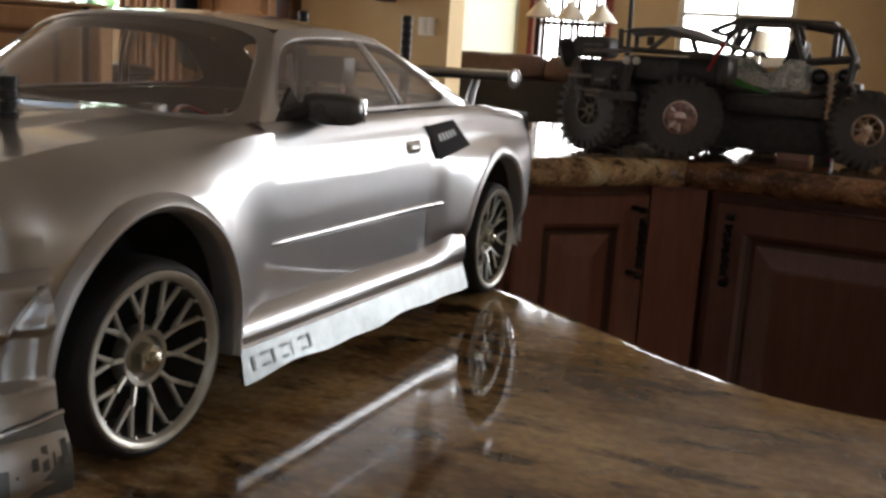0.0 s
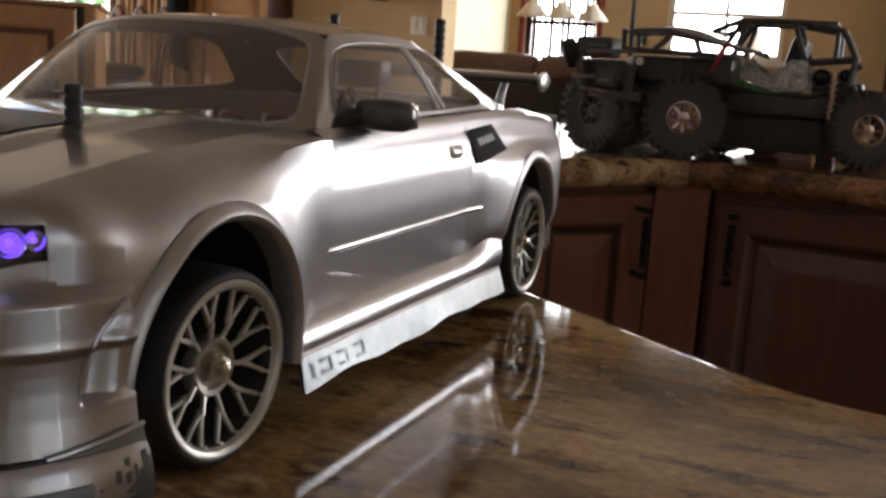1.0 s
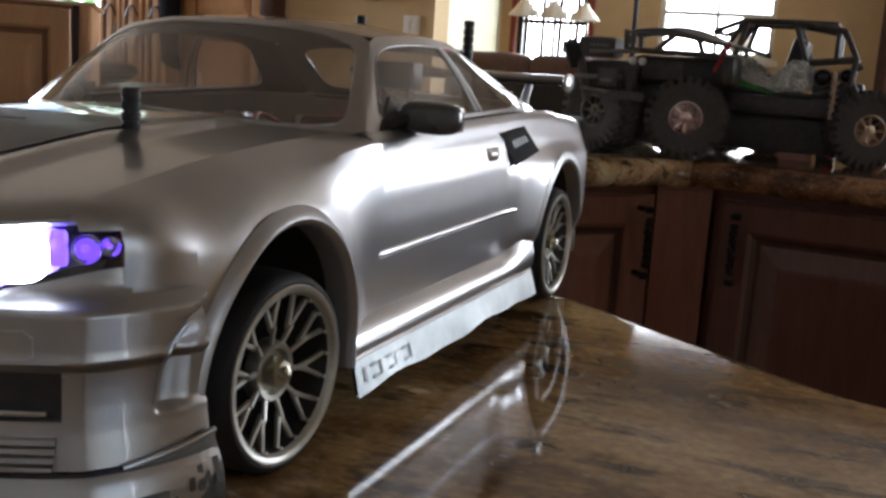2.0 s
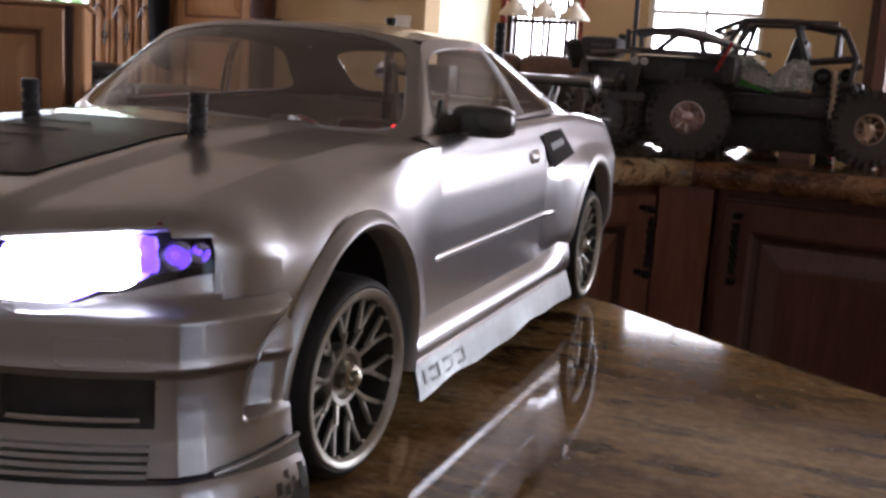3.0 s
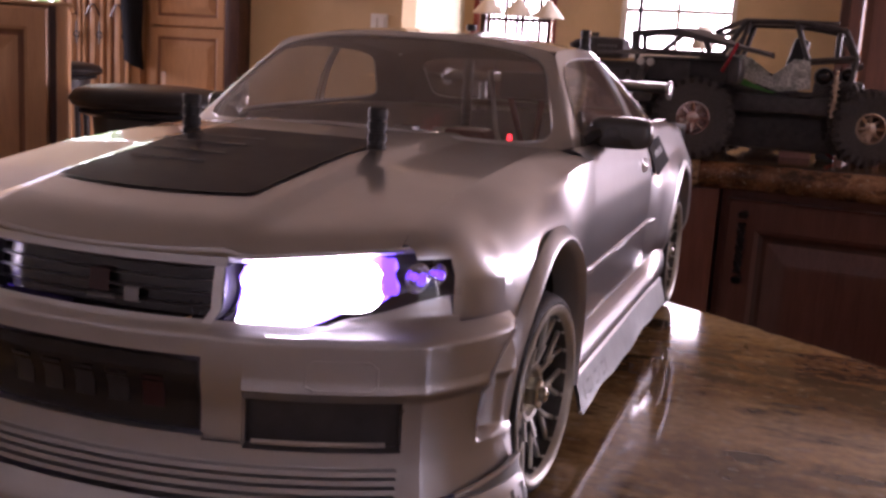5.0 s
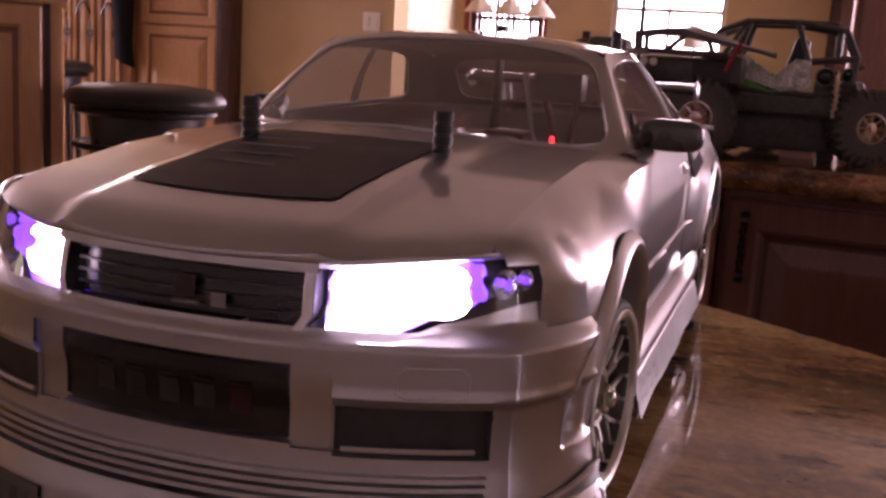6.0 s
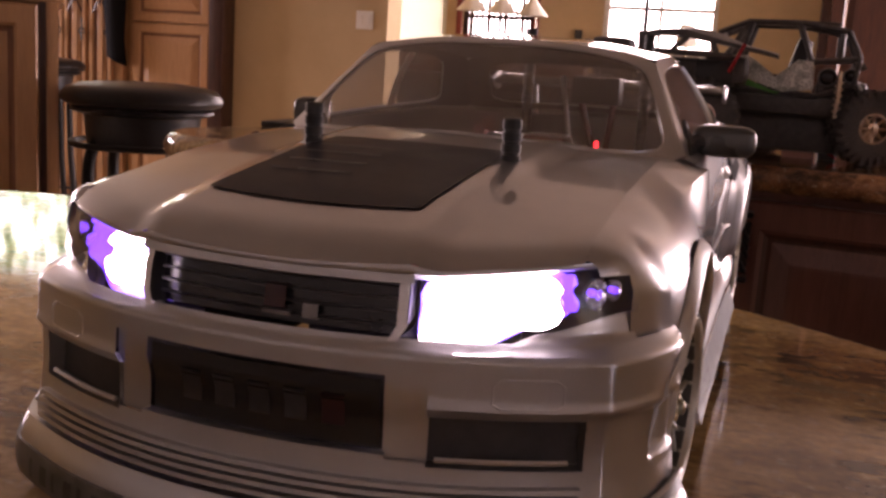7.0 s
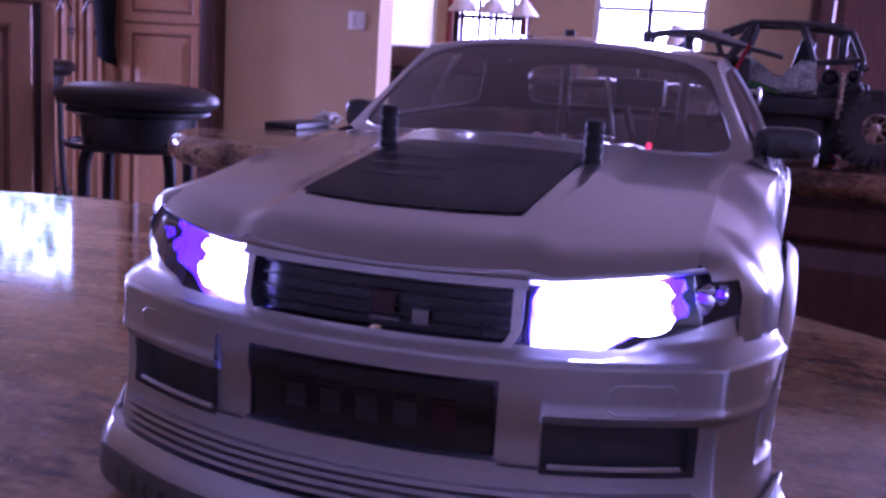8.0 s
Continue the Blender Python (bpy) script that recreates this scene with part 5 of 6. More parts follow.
knobbly_wheel(BUG, 0.290, 1.520, 0.063, 0.064, 0.050, 135, GOLD)
knobbly_wheel(BUG, -0.060, 1.400, 0.063, 0.064, 0.050, 98, GOLD)
knobbly_wheel(BUG, 0.066, 1.560, 0.063, 0.064, 0.050, 98, GOLD)
def cage_tube(parent, p, q, r=0.0042):
    bm = bmesh.new()
    tube(bm, [p, ((p[0] + q[0]) / 2, (p[1] + q[1]) / 2, (p[2] + q[2]) / 2), q], r, 8)
    return part("cage_tube", bm, HAZED_BLACK, parent)


for dy in (0.0, 0.13):
    y = 1.385 + dy
    for p, q in (((-0.012, 0.190), (0.030, 0.208)), ((0.030, 0.208), (0.110, 0.209)), ((0.110, 0.209), (0.176, 0.199)), ((0.176, 0.199), (0.196, 0.160)), ((0.105, 0.208), (0.128, 0.150)),
                 ((0.030, 0.206), (0.000, 0.155)), ((0.036, 0.206), (0.020, 0.150)), ((0.196, 0.160), (0.190, 0.120)), ((0.128, 0.152), (0.196, 0.160)), ((0.000, 0.155), (0.026, 0.105)), ((0.026, 0.105), (0.135, 0.100)), ((0.135, 0.100), (0.190, 0.120)), ((0.168, 0.196), (0.168, 0.155))):
        cage_tube(BUG, (p[0], y, p[1]), (q[0], y, q[1]))
for x, z in ((0.030, 0.208), (0.110, 0.209), (0.176, 0.199), (0.196, 0.160), (-0.012, 0.190), (0.026, 0.105), (0.135, 0.100)):
    cage_tube(BUG, (x, 1.385, z), (x, 1.515, z), 0.0040)
part("cage_roof", boxes((0.028, 0.165, 1.388, 1.512, 0.2085, 0.2125), bevel=0.001), HAZED_BLACK, BUG)
part("rear_deck", boxes((0.138, 0.212, 1.400, 1.500, 0.078, 0.126), bevel=0.010), HAZED_BLACK, BUG, "dark rear deck with the motor cover")
# oversized on purpose: keeps the window's reflection off the worktop below
part("gearbox", boxes((-0.030, 0.186, 1.425, 1.500, 0.012, 0.072), bevel=0.008), HAZED_BLACK, BUG, "dark gearbox block, stretched long and low to block window glare")
for p, q in (((0.148, 1.392, 0.118), (0.205, 1.388, 0.150)), ((0.160, 1.392, 0.092), (0.215, 1.390, 0.108)), ((0.190, 1.390, 0.130), (0.222, 1.386, 0.074))):
    bm = bmesh.new()
    tube(bm, [p, q], 0.0045, 8)
    part("damper", bm, HAZED_BLACK, BUG)
part("skid_plate", boxes((0.020, 0.180, 1.385, 1.515, 0.070, 0.098), bevel=0.004), HAZED_BLACK, BUG)


def plate(points, y, thick):
    """A flat panel from (x, z) points, standing at y."""
    bm = bmesh.new()
    a = [bm.verts.new((x, y, z)) for x, z in points]
    b = [bm.verts.new((x, y + thick, z)) for x, z in points]
    bm.faces.new(a)
    bm.faces.new(b[::-1])
    for k in range(len(a)):
        j = (k + 1) % len(a)
        bm.faces.new((a[k], b[k], b[j], a[j]))
    return bm


def printed(name):
    m, n, l, b = node_material(name)
    tc, vo = n.new("ShaderNodeTexCoord"), n.new("ShaderNodeTexVoronoi")
    vo.feature = "DISTANCE_TO_EDGE"
    vo.inputs["Scale"].default_value = 95.0
    nz = noise_at(n, l, 60.0, 3.0)
    l.new(tc.outputs["Object"], vo.inputs["Vector"])
    r = ramp(n, l, vo.outputs["Distance"], [(0.03, (0.90, 0.92, 0.90)), (0.10, (0.46, 0.48, 0.47)), (0.4, (0.84, 0.87, 0.85))])
    k = ramp(n, l, nz.outputs["Fac"], [(0.40, (0.55, 0.6, 0.58)), (0.52, (1.0, 1.0, 0.98))])
    mul = n.new("ShaderNodeMix")
    mul.data_type, mul.blend_type = "RGBA", "MULTIPLY"
    mul.inputs["Factor"].default_value = 1.0
    l.new(r.outputs["Color"], mul.inputs[6])
    l.new(k.outputs["Color"], mul.inputs[7])
    l.new(mul.outputs[2], b.inputs["Base Color"])
    b.inputs["Roughness"].default_value = 0.35
    return m


CAMO = printed("grey_printed_panel")
part("side_panel", plate([(0.002, 0.155), (0.034, 0.156), (0.076, 0.126), (0.108, 0.154), (0.130, 0.152), (0.134, 0.110), (0.088, 0.104), (0.022, 0.126)], 1.378, 0.003), CAMO, BUG, "grey printed side panel")
part("side_stripe", plate([(0.020, 0.127), (0.074, 0.105), (0.086, 0.103), (0.080, 0.1005), (0.030, 0.112)], 1.3765, 0.002), GREEN, BUG, "bright green stripe")
part("side_panel", plate([(0.002, 0.155), (0.034, 0.156), (0.076, 0.126), (0.108, 0.154), (0.130, 0.152), (0.134, 0.110), (0.088, 0.104), (0.022, 0.126)], 1.520, 0.003), CAMO, BUG, "grey printed side panel")
for y in (1.415, 1.475):
    bm = bmesh.new()
    box(bm, 0.066, 0.100, y - 0.022, y + 0.022, 0.105, 0.130, 0.006)
    box(bm, 0.088, 0.112, y - 0.020, y + 0.020, 0.120, 0.188, 0.008, Matrix.Translation((0.100, 0, 0.12)) @ pose(0, 0, 0, 0, 14, 0) @ Matrix.Translation((-0.100, 0, -0.12)))
    part("seat", bm, LEATHER, BUG)
for x, y, z, r in ((0.152, 1.376, 0.130, 0.014), (0.186, 1.384, 0.134, 0.011)):
    bm = bmesh.new()
    lathe(bm, [(0.6 * r, -0.012), (r, -0.006), (1.05 * r, 0.0), (0.9 * r, 0.002), (0.85 * r, -0.002)], 18, pose(x, y, z, 90, 0, 0))
    lamp = part("side_lamp", bm, SHELL, BUG, "round dark lamp")
    bm = bmesh.new()
    lathe(bm, [(0.86 * r, -0.001), (0.5 * r, 0.002), (0, 0.003)], 18, pose(x, y, z, 90, 0, 0))
    part("lens", bm, GLOSS_BLACK, lamp)
for x, y in ((0.170, 1.372), (0.040, 1.52)):
    bm = bmesh.new()
    tube(bm, [(x + 0.006 * math.cos(k * 0.9), y + 0.006 * math.sin(k * 0.9), 0.075 + 0.055 * k / 40) for k in range(41)], 0.0014, 6)
    tube(bm, [(x, y, 0.07), (x, y, 0.14)], 0.0035, 8)
    part("coil_spring", bm, GOLD, BUG, "bronze coil-over spring")
for p, q in (((0.226, 1.412, 0.062), (0.282, 1.508, 0.062)), ((-0.07, 1.42, 0.062), (0.07, 1.57, 0.062))):
    bm = bmesh.new()
    tube(bm, [p, q], 0.011, 10)
    part("axle", bm, HAZED_BLACK, BUG)
for p, q in (((0.02, 1.43, 0.08), (0.24, 1.40, 0.066)), ((0.02, 1.50, 0.08), (0.26, 1.48, 0.066)), ((0.05, 1.45, 0.08), (-0.03, 1.47, 0.066))):
    cage_tube(BUG, p, q, 0.006).name = "link_arm"

# the dark truck crawler beside it
RED_CHROME = surface("reddish_chrome", (0.86, 0.80, 0.77), (0.58, 0.34, 0.30), 0.24, 0.9, 60.0)
JEEP = thing("truck_crawler", (-0.005, 0.02, TOP), "black model truck crawler with big lugged tyres", "model car", "model crawlers")
knobbly_wheel(JEEP, -0.012, 1.283, 0.060, 0.060, 0.050, 98, RED_CHROME)
knobbly_wheel(JEEP, -0.132, 1.282, 0.061, 0.061, 0.056, 62, SHELL)
knobbly_wheel(JEEP, 0.012, 1.475, 0.061, 0.061, 0.056, 101, SHELL)
knobbly_wheel(JEEP, -0.128, 1.495, 0.061, 0.061, 0.056, 62, SHELL)
part("chassis", boxes((-0.150, 0.010, 1.300, 1.400, 0.075, 0.105), bevel=0.004), HAZED_BLACK, JEEP)
part("cab", boxes((-0.100, 0.034, 1.276, 1.380, 0.105, 0.146), bevel=0.012), BLACK, JEEP, "black cab body")
part("bonnet", boxes((-0.014, 0.050, 1.282, 1.370, 0.110, 0.152), bevel=0.012), HAZED_BLACK, JEEP, "dull black bonnet")
part("door_panel", boxes((-0.082, -0.022, 1.2725, 1.2765, 0.112, 0.140), bevel=0.0015), HAZED_BLACK, JEEP)
for k in range(4):
    part("vent_slat", boxes((-0.004 + 0.010 * k, 0.001 + 0.010 * k, 1.2790, 1.2825, 0.120, 0.144), bevel=0.0008), BLACK, JEEP)
bm = bmesh.new()
def tilt_roof(u, v):
    x = -0.104 + 0.196 * u
    z = float(np.interp(u, [0, 0.08, 0.36, 0.52, 0.80, 1.0], [0.180, 0.185, 0.190, 0.184, 0.168, 0.160])) + 0.002 * math.sin(9 * u) * math.cos(7 * v)
    return Vector((x, 1.236 + 0.11 * v, z - 0.006 * (2 * v - 1) ** 2))
grid(bm, tilt_roof, spread(0, 1, 20), spread(0, 1, 6))
grid(bm, lambda u, v: tilt_roof(u, v) - Vector((0, 0, 0.003 + 0.006 * math.sin(math.pi * min(1, u * 1.3)) ** 2)), spread(0, 1, 20), spread(0, 1, 6))
grid(bm, lambda u, k: tilt_roof(u, 0) - Vector((0, 0, k * (0.003 + 0.006 * math.sin(math.pi * min(1, u * 1.3)) ** 2))), spread(0, 1, 20), (0, 1))
part("soft_top", bm, HAZED_BLACK, JEEP, "dull black roof panel")
for p, q in (((-0.100, 1.242, 0.150), (-0.102, 1.242, 0.180)), ((-0.100, 1.34, 0.150), (-0.102, 1.34, 0.180)), ((-0.060, 1.240, 0.150), (-0.030, 1.242, 0.178)), ((0.010, 1.242, 0.148), (0.000, 1.242, 0.172)), ((-0.10, 1.24, 0.152), (0.03, 1.24, 0.150))):
    cage_tube(JEEP, p, q, 0.004)
bm = bars(bmesh.new(), [((0.046, 1.232, 0.168), (0.036, 1.231, 0.145)), ((0.036, 1.231, 0.145), (0.028, 1.232, 0.128))], 0.0026)
part("strut", bm, RED, JEEP, "red strut")
part("winch_box", boxes((-0.170, -0.112, 1.225, 1.290, 0.138, 0.168), bevel=0.010), HAZED_BLACK, JEEP, "black box with worn lettering")
for k in range(6):
    part("lettering_bar", boxes((-0.150 + 0.005 * k, -0.1475 + 0.005 * k, 1.2240, 1.2249, 0.154, 0.1575)), SHELL, JEEP, "small pale lettering bar", False)
knob = bmesh.new()
lathe(knob, [(0.010, -0.012), (0.020, -0.010), (0.022, 0), (0.020, 0.010), (0.010, 0.012), (0, 0.01)], 20, pose(-0.178, 1.24, 0.142, 0, 70, 20))
part("spare_wheel", knob, RUBBER, JEEP)
part("bumper", boxes((-0.118, -0.064, 1.212, 1.226, 0.080, 0.092), bevel=0.004), HAZED_BLACK, JEEP)
for x in (-0.086, -0.072):
    bm = bmesh.new()
    lathe(bm, [(0.0045, -0.004), (0.006, 0.0), (0.004, 0.003), (0, 0.003)], 12, pose(x, 1.226, 0.136, 90, 0, 0))
    part("lamp", bm, SILVER_TRIM, JEEP)
bm = bmesh.new()
tube(bm, [(-0.104, 1.30, 0.13), (-0.105, 1.30, 0.26), (-0.106, 1.30, 0.36)], [0.0040, 0.0036, 0.0030], 8)
part("aerial", bm, HAZED_BLACK, JEEP, "thick black aerial mast")
bm = bmesh.new()
tube(bm, [(-0.014, 1.29, 0.065), (0.012, 1.475, 0.065)], 0.012, 10)
tube(bm, [(-0.132, 1.282, 0.065), (-0.128, 1.495, 0.065)], 0.012, 10)
part("axle", bm, HAZED_BLACK, JEEP)
part("front_tub", boxes((-0.165, -0.090, 1.250, 1.330, 0.090, 0.136), bevel=0.012), HAZED_BLACK, JEEP, "black tub of the truck")
part("servo", boxes((-0.135, -0.105, 1.222, 1.248, 0.098, 0.124), bevel=0.002), HAZED_BLACK, JEEP)
part("servo_arm", boxes((-0.128, -0.112, 1.214, 1.222, 0.104, 0.109), bevel=0.001), SHELL, JEEP)
for x0, z0, x1, z1 in ((-0.165, 0.140, -0.150, 0.075), (-0.080, 0.140, -0.092, 0.075)):
    bm = bmesh.new()
    tube(bm, [(x0, 1.232, z0), (x1, 1.236, z1)], 0.006, 10)
    part("damper", bm, HAZED_BLACK, JEEP)
for x0, z0, x1, z1 in ((-0.160, 0.094, -0.070, 0.084), (-0.170, 0.110, -0.100, 0.112), (-0.150, 0.146, -0.080, 0.150)):
    bm = bmesh.new()
    tube(bm, [(x0, 1.226, z0), (x1, 1.230, z1)], 0.0032, 8)
    part("link", bm, SHELL, JEEP)

# small things on the back worktop
tagged(mesh_object("card_box", boxes((0.106, 0.154, 1.475, 1.505, TOP, TOP + 0.026), bevel=0.002), PINK), "small faded pink cardboard box", "box")
tagged(mesh_object("battery_pack", boxes((0.160, 0.188, 1.480, 1.525, TOP, TOP + 0.020), bevel=0.003), BLACK), "small black battery pack", "battery")
bm = bmesh.new()
for k, z in enumerate((0.026, 0.029, 0.033)):
    tube(bm, curve_through([(0.126 + 0.008 * k, 1.495, TOP + 0.0275), (0.14 + 0.01 * k, 1.495, TOP + z + 0.012), (0.160, 1.485 - 0.008 * k, TOP + z - 0.004), (0.192, 1.468, TOP + 0.0016)], 6, False), 0.0014, 6)
tagged(mesh_object("cable", bm, RED), "tangled thin red cable", "cable")
bm = bmesh.new()
box(bm, -0.655, -0.600, 1.14, 1.26, TOP, TOP + 0.010, 0.003)
tagged(mesh_object("phone", bm, BLACK), "flat black phone lying on the worktop", "phone")
bm = bmesh.new()
made = bmesh.ops.create_icosphere(bm, subdivisions=3, radius=1.0)["verts"]
for v in made:
    d = noise.noise(v.co * 2.2) * 0.5
    v.co = Vector((-0.612 + v.co.x * 0.022 * (1 + d), 1.275 + v.co.y * 0.02 * (1 + d), TOP + 0.012 + v.co.z * 0.012 * (1 + d)))
tagged(mesh_object("crumpled_wrapper", bm, WHITE_PAINT), "small crumpled pale wrapper", "wrapper")

# ---------------------------------------------------------------- tall cabinet beside the island
TALL = thing("tall_cabinet", (-1.853, 0.988, 0.0), "honey-brown wooden cabinet with raised panel doors", "cabinet", "", 39.0)
part("body", boxes((0, 0.75, 0.02, 0.55, 0.0, 1.10)), MAPLE, TALL)
raised_door(TALL, 0.365, 0.712, 0.10, 1.094, MAPLE, 0, 0.0, 0.05)
raised_door(TALL, 0.012, 0.358, 0.10, 1.094, MAPLE, 0, 0.0, 0.05)
part("edge_strip", boxes((0.715, 0.727, 0.006, 0.02, 0.0, 1.10)), DARKWOOD, TALL, "dark reddish edge strip")
part("edge_stile", boxes((0.728, 0.748, 0.002, 0.02, 0.0, 1.10), bevel=0.001), MAPLE, TALL)
part("top", boxes((-0.01, 0.76, 0.0, 0.56, 1.10, 1.108), bevel=0.002), MAPLE, TALL)


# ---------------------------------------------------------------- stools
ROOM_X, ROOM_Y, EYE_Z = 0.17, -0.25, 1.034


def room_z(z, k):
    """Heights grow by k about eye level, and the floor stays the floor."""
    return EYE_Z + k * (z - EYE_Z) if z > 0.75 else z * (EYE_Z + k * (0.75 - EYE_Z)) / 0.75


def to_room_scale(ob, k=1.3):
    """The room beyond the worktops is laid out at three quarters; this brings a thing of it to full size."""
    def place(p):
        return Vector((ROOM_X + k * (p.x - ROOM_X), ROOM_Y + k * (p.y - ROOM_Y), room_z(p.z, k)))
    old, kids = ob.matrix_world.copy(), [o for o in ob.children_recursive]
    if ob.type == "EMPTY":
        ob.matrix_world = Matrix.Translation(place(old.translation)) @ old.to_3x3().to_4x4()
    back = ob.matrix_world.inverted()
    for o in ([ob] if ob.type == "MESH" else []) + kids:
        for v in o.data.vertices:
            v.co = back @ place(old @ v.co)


def stool(place, turn):
    e = thing("bar_stool", place, "black bar stool with a round padded leather seat and iron legs", "stool", "bar stools", turn)
    bm = bmesh.new()
    lathe(bm, [(0, 0.948), (0.09, 0.947), (0.135, 0.942), (0.158, 0.934), (0.170, 0.921), (0.172, 0.912), (0.166, 0.902), (0.150, 0.896), (0, 0.894)], 48)
    part("seat", bm, LEATHER, e, "round black leather cushion")
    bm = bmesh.new()
    lathe(bm, [(0.150, 0.893), (0.153, 0.886), (0.138, 0.880), (0, 0.880)], 32)
    part("seat_ring", bm, IRON, e)
    bm = bmesh.new()
    lathe(bm, [(0.125, 0.880), (0.120, 0.84), (0.115, 0.805), (0, 0.80)], 28)
    part("swivel", bm, BLACK, e)
    for k in range(4):
        a = math.pi / 4 + k * math.pi / 2
        bm = bmesh.new()
        pts = [(r * math.cos(a), r * math.sin(a), z) for r, z in ((0.105, 0.83), (0.125, 0.78), (0.128, 0.70), (0.135, 0.5), (0.155, 0.25), (0.185, 0.0))]
        tube(bm, curve_through(pts, 5, False) + [Vector(pts[-1])], 0.013, 10)
        part("leg", bm, IRON, e)
    for z, r in ((0.815, 0.150), (0.30, 0.150)):
        bm = bmesh.new()
        tube(bm, [(r * math.cos(2 * math.pi * k / 32), r * math.sin(2 * math.pi * k / 32), z) for k in range(32)], 0.007, 8, True)
        part("ring", bm, IRON, e)
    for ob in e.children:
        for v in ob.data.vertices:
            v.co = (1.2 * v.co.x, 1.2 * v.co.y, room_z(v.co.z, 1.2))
    return e


first = stool((-1.492, 2.042, 0.0), 20)
copy_thing(first, pose(-3.335, 3.868, 0.0, 0, 0, 50))

# ---------------------------------------------------------------- far side: pantry, cupboard, hanging coat, switch
wall_x("wall_pantry", 3.9, 4.05, -4.85, -2.13, H, [(-4.3, -3.10, 1.15, 2.1)])
PANTRY = thing("pantry", (-2.594, 3.53, 0.0), "honey-brown tall pantry with raised panel doors", "cabinet")
part("body", boxes((0, 0.414, 0.02, 0.36, 0.0, 2.2)), MAPLE, PANTRY)
raised_door(PANTRY, 0.03, 0.399, 1.118, 2.1, MAPLE, 0, 0.0, 0.045)
raised_door(PANTRY, 0.03, 0.399, 0.605, 1.110, MAPLE, 0, 0.0, 0.045)
raised_door(PANTRY, 0.03, 0.399, 0.06, 0.597, MAPLE, 0, 0.0, 0.045)
tagged(mesh_object("trim_pantry", boxes((-2.176, -2.112, 3.50, 3.598, 0.0, 2.3), bevel=0.004), DARKWOOD), "dark reddish wooden upright trim", "trim", kind="structure")
ARM = thing("arched_cupboard", (-3.02, 3.50, 0.0), "light wooden cupboard with tall arched door panels and iron handles", "cupboard")
part("body", boxes((0, 0.415, 0.02, 0.38, 0.0, 1.48)), MAPLE, ARM)
for x0 in (0.01, 0.13, 0.26):
    d = raised_door(ARM, x0, x0 + 0.112, 0.12, 1.44, MAPLE, 0, 0.0, 0.026)
    bm = bmesh.new()
    tube(bm, [(x0 + 0.1, -0.012, 1.02 + 0.012 * k) for k in range(9)], 0.004, 6)
    tube(bm, [(x0 + 0.1 + 0.014 * math.cos(k * 0.5), -0.012, 1.06 + 0.014 * math.sin(k * 0.5)) for k in range(13)], 0.003, 6)
    part("handle", bm, IRON, d, "black iron handle")
    bm = bmesh.new()
    tube(bm, [(x0 + 0.02 + 0.072 * k / 12, -0.002, 1.14 + 0.05 * math.sin(math.pi * k / 12)) for k in range(13)], 0.004, 6)
    part("arch_moulding", bm, DARKWOOD, d)
bm = bmesh.new()
COAT_CLOTH = surface("black_cloth", (0.012, 0.012, 0.013), (0.007, 0.007, 0.008), 0.9, 0.0, 200.0, 0.2)
COAT_CLOTH.node_tree.nodes["Principled BSDF"].inputs["Specular IOR Level"].default_value = 0.1
def coat(u, v):
    z = 1.4645 - 0.52 * v
    w = 0.030 + 0.028 * v + 0.012 * math.sin(5 * v)
    a = 2 * math.pi * u
    return Vector((-2.640 + 0.03 * v + w * math.cos(a) * (1 + 0.15 * math.sin(3 * a + 4 * v)), 3.490 + 0.03 * math.sin(a), z - 0.02 * math.cos(a) * v))
grid(bm, coat, spread(0, 1, 24), spread(0, 1, 18))
tagged(mesh_object("hanging_coat", bm, COAT_CLOTH), "narrow black coat hanging on the pantry side", "coat")
bm = bmesh.new()
box(bm, -2.655, -2.575, 3.47, 3.55, 1.460, 1.477, 0.003)
tagged(mesh_object("coat_hook", bm, IRON), "black iron coat hook", "hook")

SW = thing("light_switch", (-1.525, 3.598, 1.172), "white double light switch plate on the wall", "switch")
part("plate", boxes((-0.036, 0.036, -0.006, 0.0, -0.036, 0.036), bevel=0.002), WHITE_PAINT, SW)
for x in (-0.016, 0.016):
    part("rocker", boxes((x - 0.009, x + 0.009, -0.010, -0.006, -0.020, 0.020), bevel=0.001), WHITE_PAINT, SW)
tagged(mesh_object("wall_speaker", boxes((-1.735, -1.665, 3.53, 3.598, 1.262, 1.40), bevel=0.006), BLACK), "small black loudspeaker on the wall", "speaker")
tagged(mesh_object("wall_socket", boxes((-1.085, -1.045, 5.575, 5.598, 1.20, 1.25), bevel=0.003), BLACK), "small black box on the far wall", "socket")


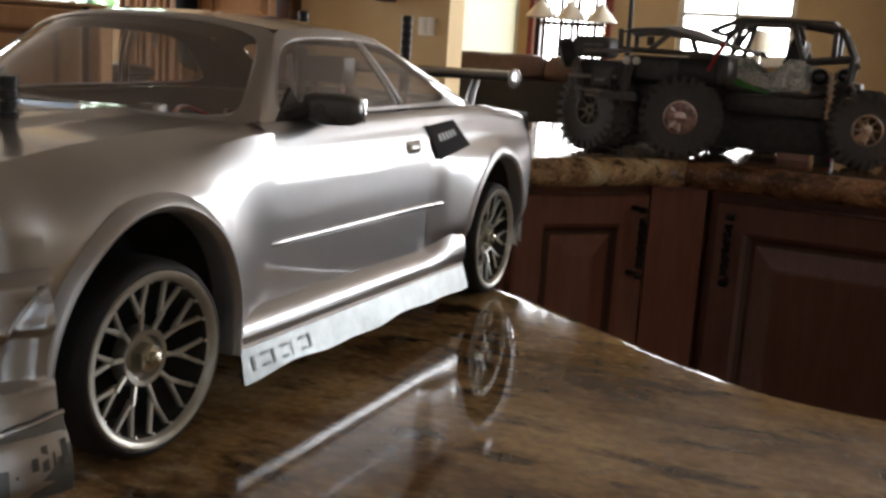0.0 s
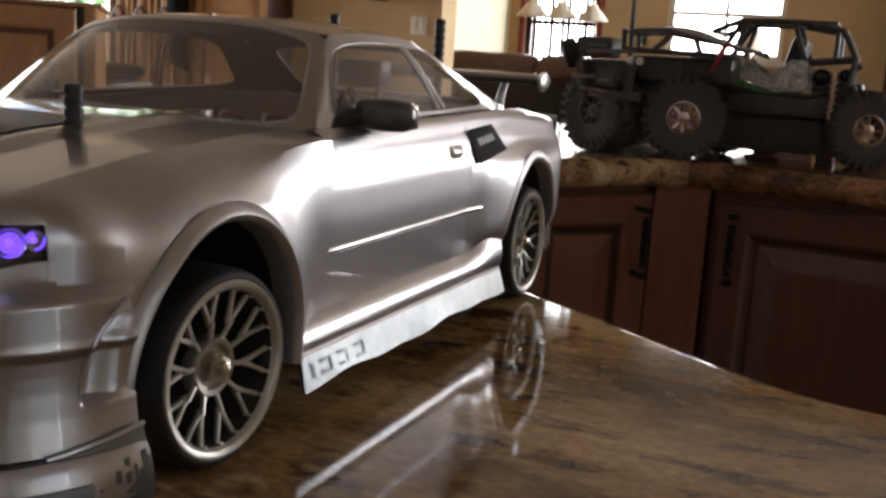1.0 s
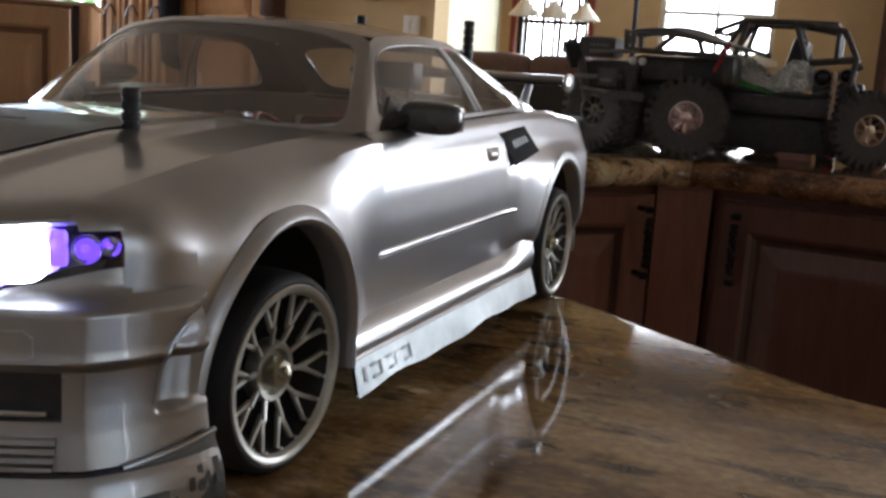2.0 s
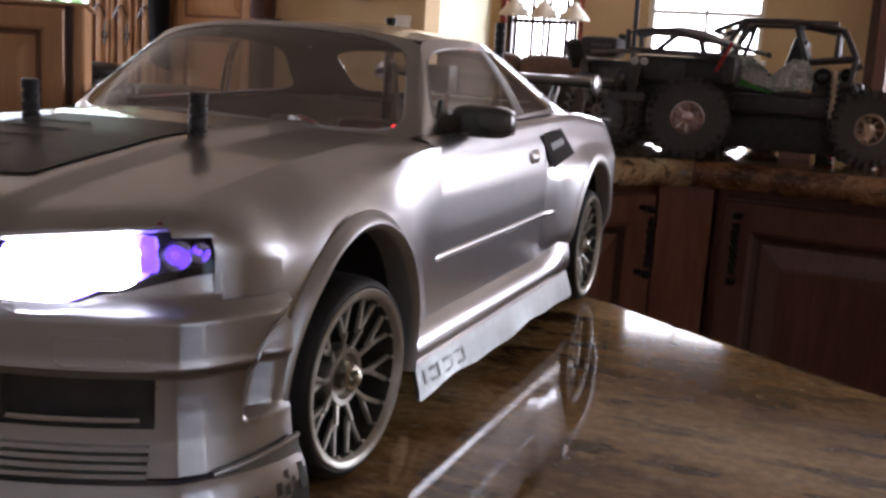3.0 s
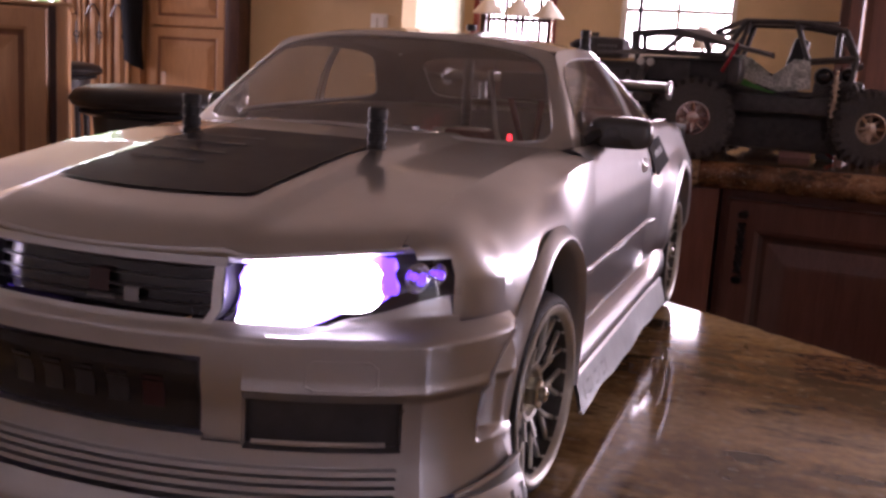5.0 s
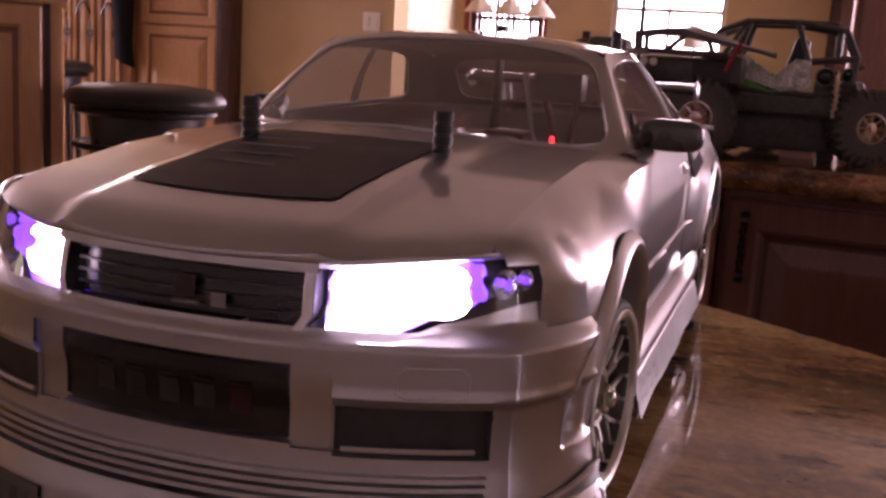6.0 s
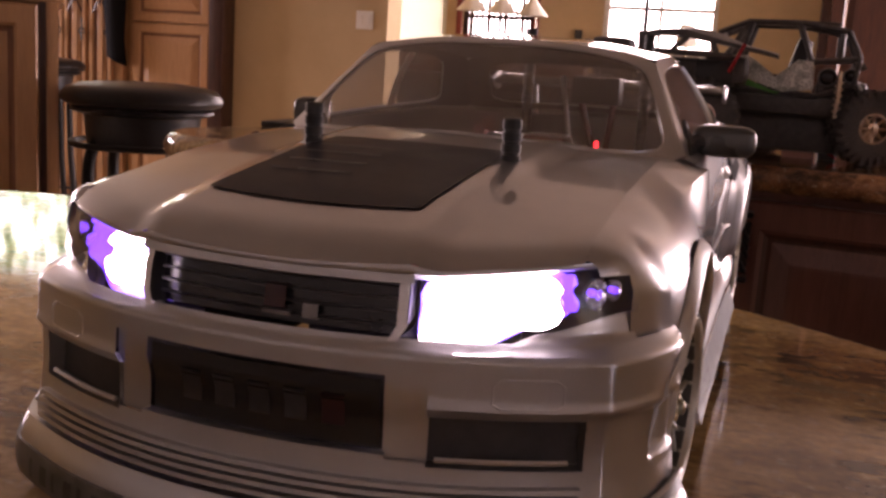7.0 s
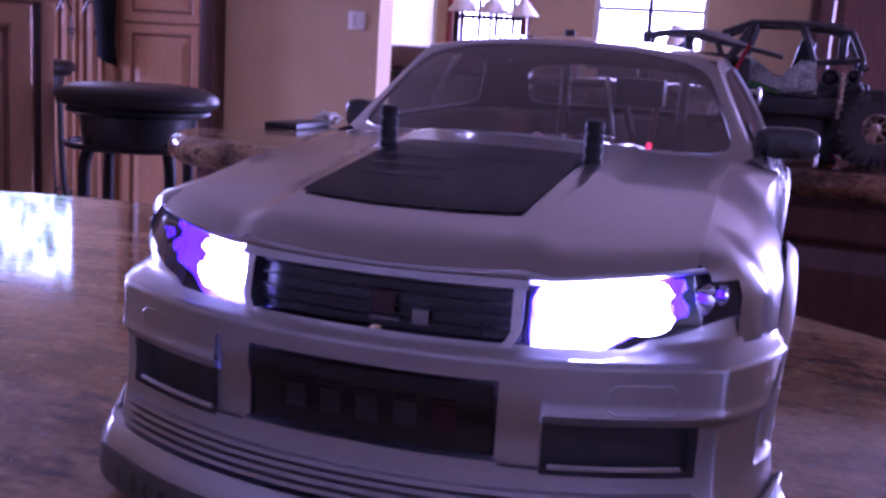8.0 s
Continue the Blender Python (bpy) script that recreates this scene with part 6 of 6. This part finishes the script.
# ---------------------------------------------------------------- windows of the far wall
def window(name, hole, y, cols, rows, label, depth=0.15, frame_material=WHITE_PAINT):
    x0, x1, z0, z1 = hole
    e = tagged(new(name), label, "window", kind="structure")
    e.matrix_world = pose(0, y, 0)
    f = 0.03
    part("window_frame", boxes((x0, x0 + f, 0.02, 0.08, z0, z1), (x1 - f, x1, 0.02, 0.08, z0, z1), (x0 + f, x1 - f, 0.02, 0.08, z0, z0 + f), (x0 + f, x1 - f, 0.02, 0.08, z1 - f, z1)), frame_material, e, smooth=False)
    part("window_sill", boxes((x0 - 0.03, x1 + 0.03, -0.03, 0.10, z0 - 0.03, z0 - 0.002), bevel=0.004), frame_material, e)
    for k in range(1, cols):
        x = x0 + (x1 - x0) * k / cols
        part("glazing_bar", boxes((x - 0.009, x + 0.009, 0.035, 0.065, z0 + f, z1 - f)), frame_material, e, smooth=False)
    for z in rows:
        part("glazing_bar", boxes((x0 + f, x1 - f, 0.034, 0.066, z - 0.011, z + 0.011)), frame_material, e, smooth=False)
    g = part("pane", boxes((x0 + f, x1 - f, 0.048, 0.052, z0 + f, z1 - f)), PANE, e, smooth=False)
    g.visible_shadow = False
    return e


w1 = window("window_1", WIN_A, 5.6, 1, (), "white framed window with a roller blind drawn down")
bm = boxes((WIN_A[0] + 0.02, WIN_A[1] - 0.02, 0.012, 0.016, 1.115, 2.43))
blind = part("blind", bm, BLIND, w1, "cream roller blind", False)
w2 = window("window_2", WIN_B, 5.6, 2, (1.30,), "dark framed window with upright slats", frame_material=DARKWOOD)
for k in range(11):
    x = WIN_B[0] + 0.045 + 0.034 * k
    part("slat", boxes((x, x + (0.012 if k % 3 else 0.022), 0.0, 0.012, 0.80, 2.40)), (DARKWOOD, BLACK, IRON)[k % 3], w2, smooth=False)
window("window_3", WIN_C, 5.6, 2, (1.385, 1.62, 1.90, 2.18), "white framed window with glazing bars")
tagged(mesh_object("trim_window", boxes((WIN_B[0] - 0.03, WIN_B[0], 5.57, 5.598, 0.7, 2.50), (WIN_B[1], WIN_B[1] + 0.03, 5.57, 5.598, 0.7, 2.50)), wood("red_trim", (0.30, 0.05, 0.03), (0.18, 0.03, 0.02)), False), "reddish wooden window casing", "trim", kind="structure")
we = window("window_4", (-4.3, -3.10, 1.15, 2.1), 3.9, 2, (), "white framed window towards the trees")

# dark tall cupboard at the far right
DARK = thing("dark_cupboard", (0.21, 5.15, 0.0), "tall almost black wooden cupboard with panelled doors", "cupboard")
part("body", boxes((0, 1.9, 0.02, 0.44, 0.0, 2.35)), DARKWOOD, DARK)
for x0 in (0.04, 0.66, 1.28):
    raised_door(DARK, x0, x0 + 0.60, 0.1, 2.28, DARKWOOD, 0, 0.0, 0.07)

# pendant lamp of three shades
LAMPS = thing("pendant_lamp", (0, 0, 0), "three cream cone shades hanging on a brass bar", "lamp")
for k in range(3):
    x = -1.455 + 0.1555 * k
    y = 4.80
    z = 1.288 - 0.006 * k
    bm = bmesh.new()
    lathe(bm, [(0.080, 0.0), (0.079, 0.004), (0.050, 0.040), (0.014, 0.080), (0.010, 0.086), (0.012, 0.084), (0.048, 0.038), (0.077, 0.003)], 28, Matrix.Translation((x, y, z)))
    sh = part("shade", bm, SHADE, LAMPS, "cream glass cone shade")
    bm = bmesh.new()
    tube(bm, [(x, y, z + 0.084), (x, y, z + 0.16)], 0.006, 8)
    part("stem", bm, BRASS, LAMPS)
bm = bmesh.new()
tube(bm, [(-1.52, 4.80, 1.446), (-1.08, 4.80, 1.446)], 0.008, 8)
part("bar", bm, BRASS, LAMPS)
for x in (-1.44, -1.16):
    bm = bmesh.new()
    tube(bm, [(x, 4.80, 1.45), (x, 4.80, H)], 0.003, 6)
    part("chain", bm, BRASS, LAMPS)
bm = bmesh.new()
tube(bm, [(-1.125, 4.80, 1.36), (-1.122, 4.80, 1.15)], 0.0022, 6)
part("pull_cord", bm, BRASS, LAMPS)

# sofa
SOFA = thing("sofa", (-1.68, 4.05, 0.0), "dark brown leather sofa with rolled back cushions", "sofa")
part("back", boxes((0, 1.15, 0.0, 0.28, 0.10, 0.985), bevel=0.03), LEATHER, SOFA)
part("base", boxes((0.0, 1.15, 0.28, 0.95, 0.0, 0.42), bevel=0.03), LEATHER, SOFA)
for k, x0 in enumerate((0.03, 0.50)):
    bm = bmesh.new()
    for s in (0,):
        lathe(bm, [(0, 0), (0.055, 0.004), (0.074, 0.03), (0.078, 0.12), (0.074, 0.23), (0.078, 0.36), (0.072, 0.44), (0.055, 0.468), (0, 0.472)], 24, pose(x0 - 0.02, 0.14, 1.018, 0, 90, 0))
    part("head_roll", bm, BROWN_LEATHER, SOFA, "rolled brown leather head cushion")
part("arm", boxes((-0.06, 0.10, 0.0, 0.9, 0.0, 0.70), bevel=0.04), LEATHER, SOFA)

# table lamp on a stand near the far wall
tagged(mesh_object("side_table", boxes((-0.72, -0.28, 4.95, 5.35, 0.0, 0.815), bevel=0.006), DARKWOOD), "dark wooden side table by the far wall", "table")
TL = thing("table_lamp", (-0.42, 5.15, 0.815), "table lamp with a pale pleated shade", "lamp")
bm = bmesh.new()
lathe(bm, [(0, 0), (0.07, 0), (0.07, 0.012), (0.02, 0.03), (0.035, 0.12), (0.03, 0.22), (0.012, 0.27), (0.008, 0.36)], 20)
part("base", bm, BRASS, TL)
bm = bmesh.new()
lathe(bm, [(0.062, 0.36), (0.034, 0.475), (0.033, 0.474), (0.060, 0.36)], 28)
part("shade", bm, SHADE, TL, "pale lampshade")

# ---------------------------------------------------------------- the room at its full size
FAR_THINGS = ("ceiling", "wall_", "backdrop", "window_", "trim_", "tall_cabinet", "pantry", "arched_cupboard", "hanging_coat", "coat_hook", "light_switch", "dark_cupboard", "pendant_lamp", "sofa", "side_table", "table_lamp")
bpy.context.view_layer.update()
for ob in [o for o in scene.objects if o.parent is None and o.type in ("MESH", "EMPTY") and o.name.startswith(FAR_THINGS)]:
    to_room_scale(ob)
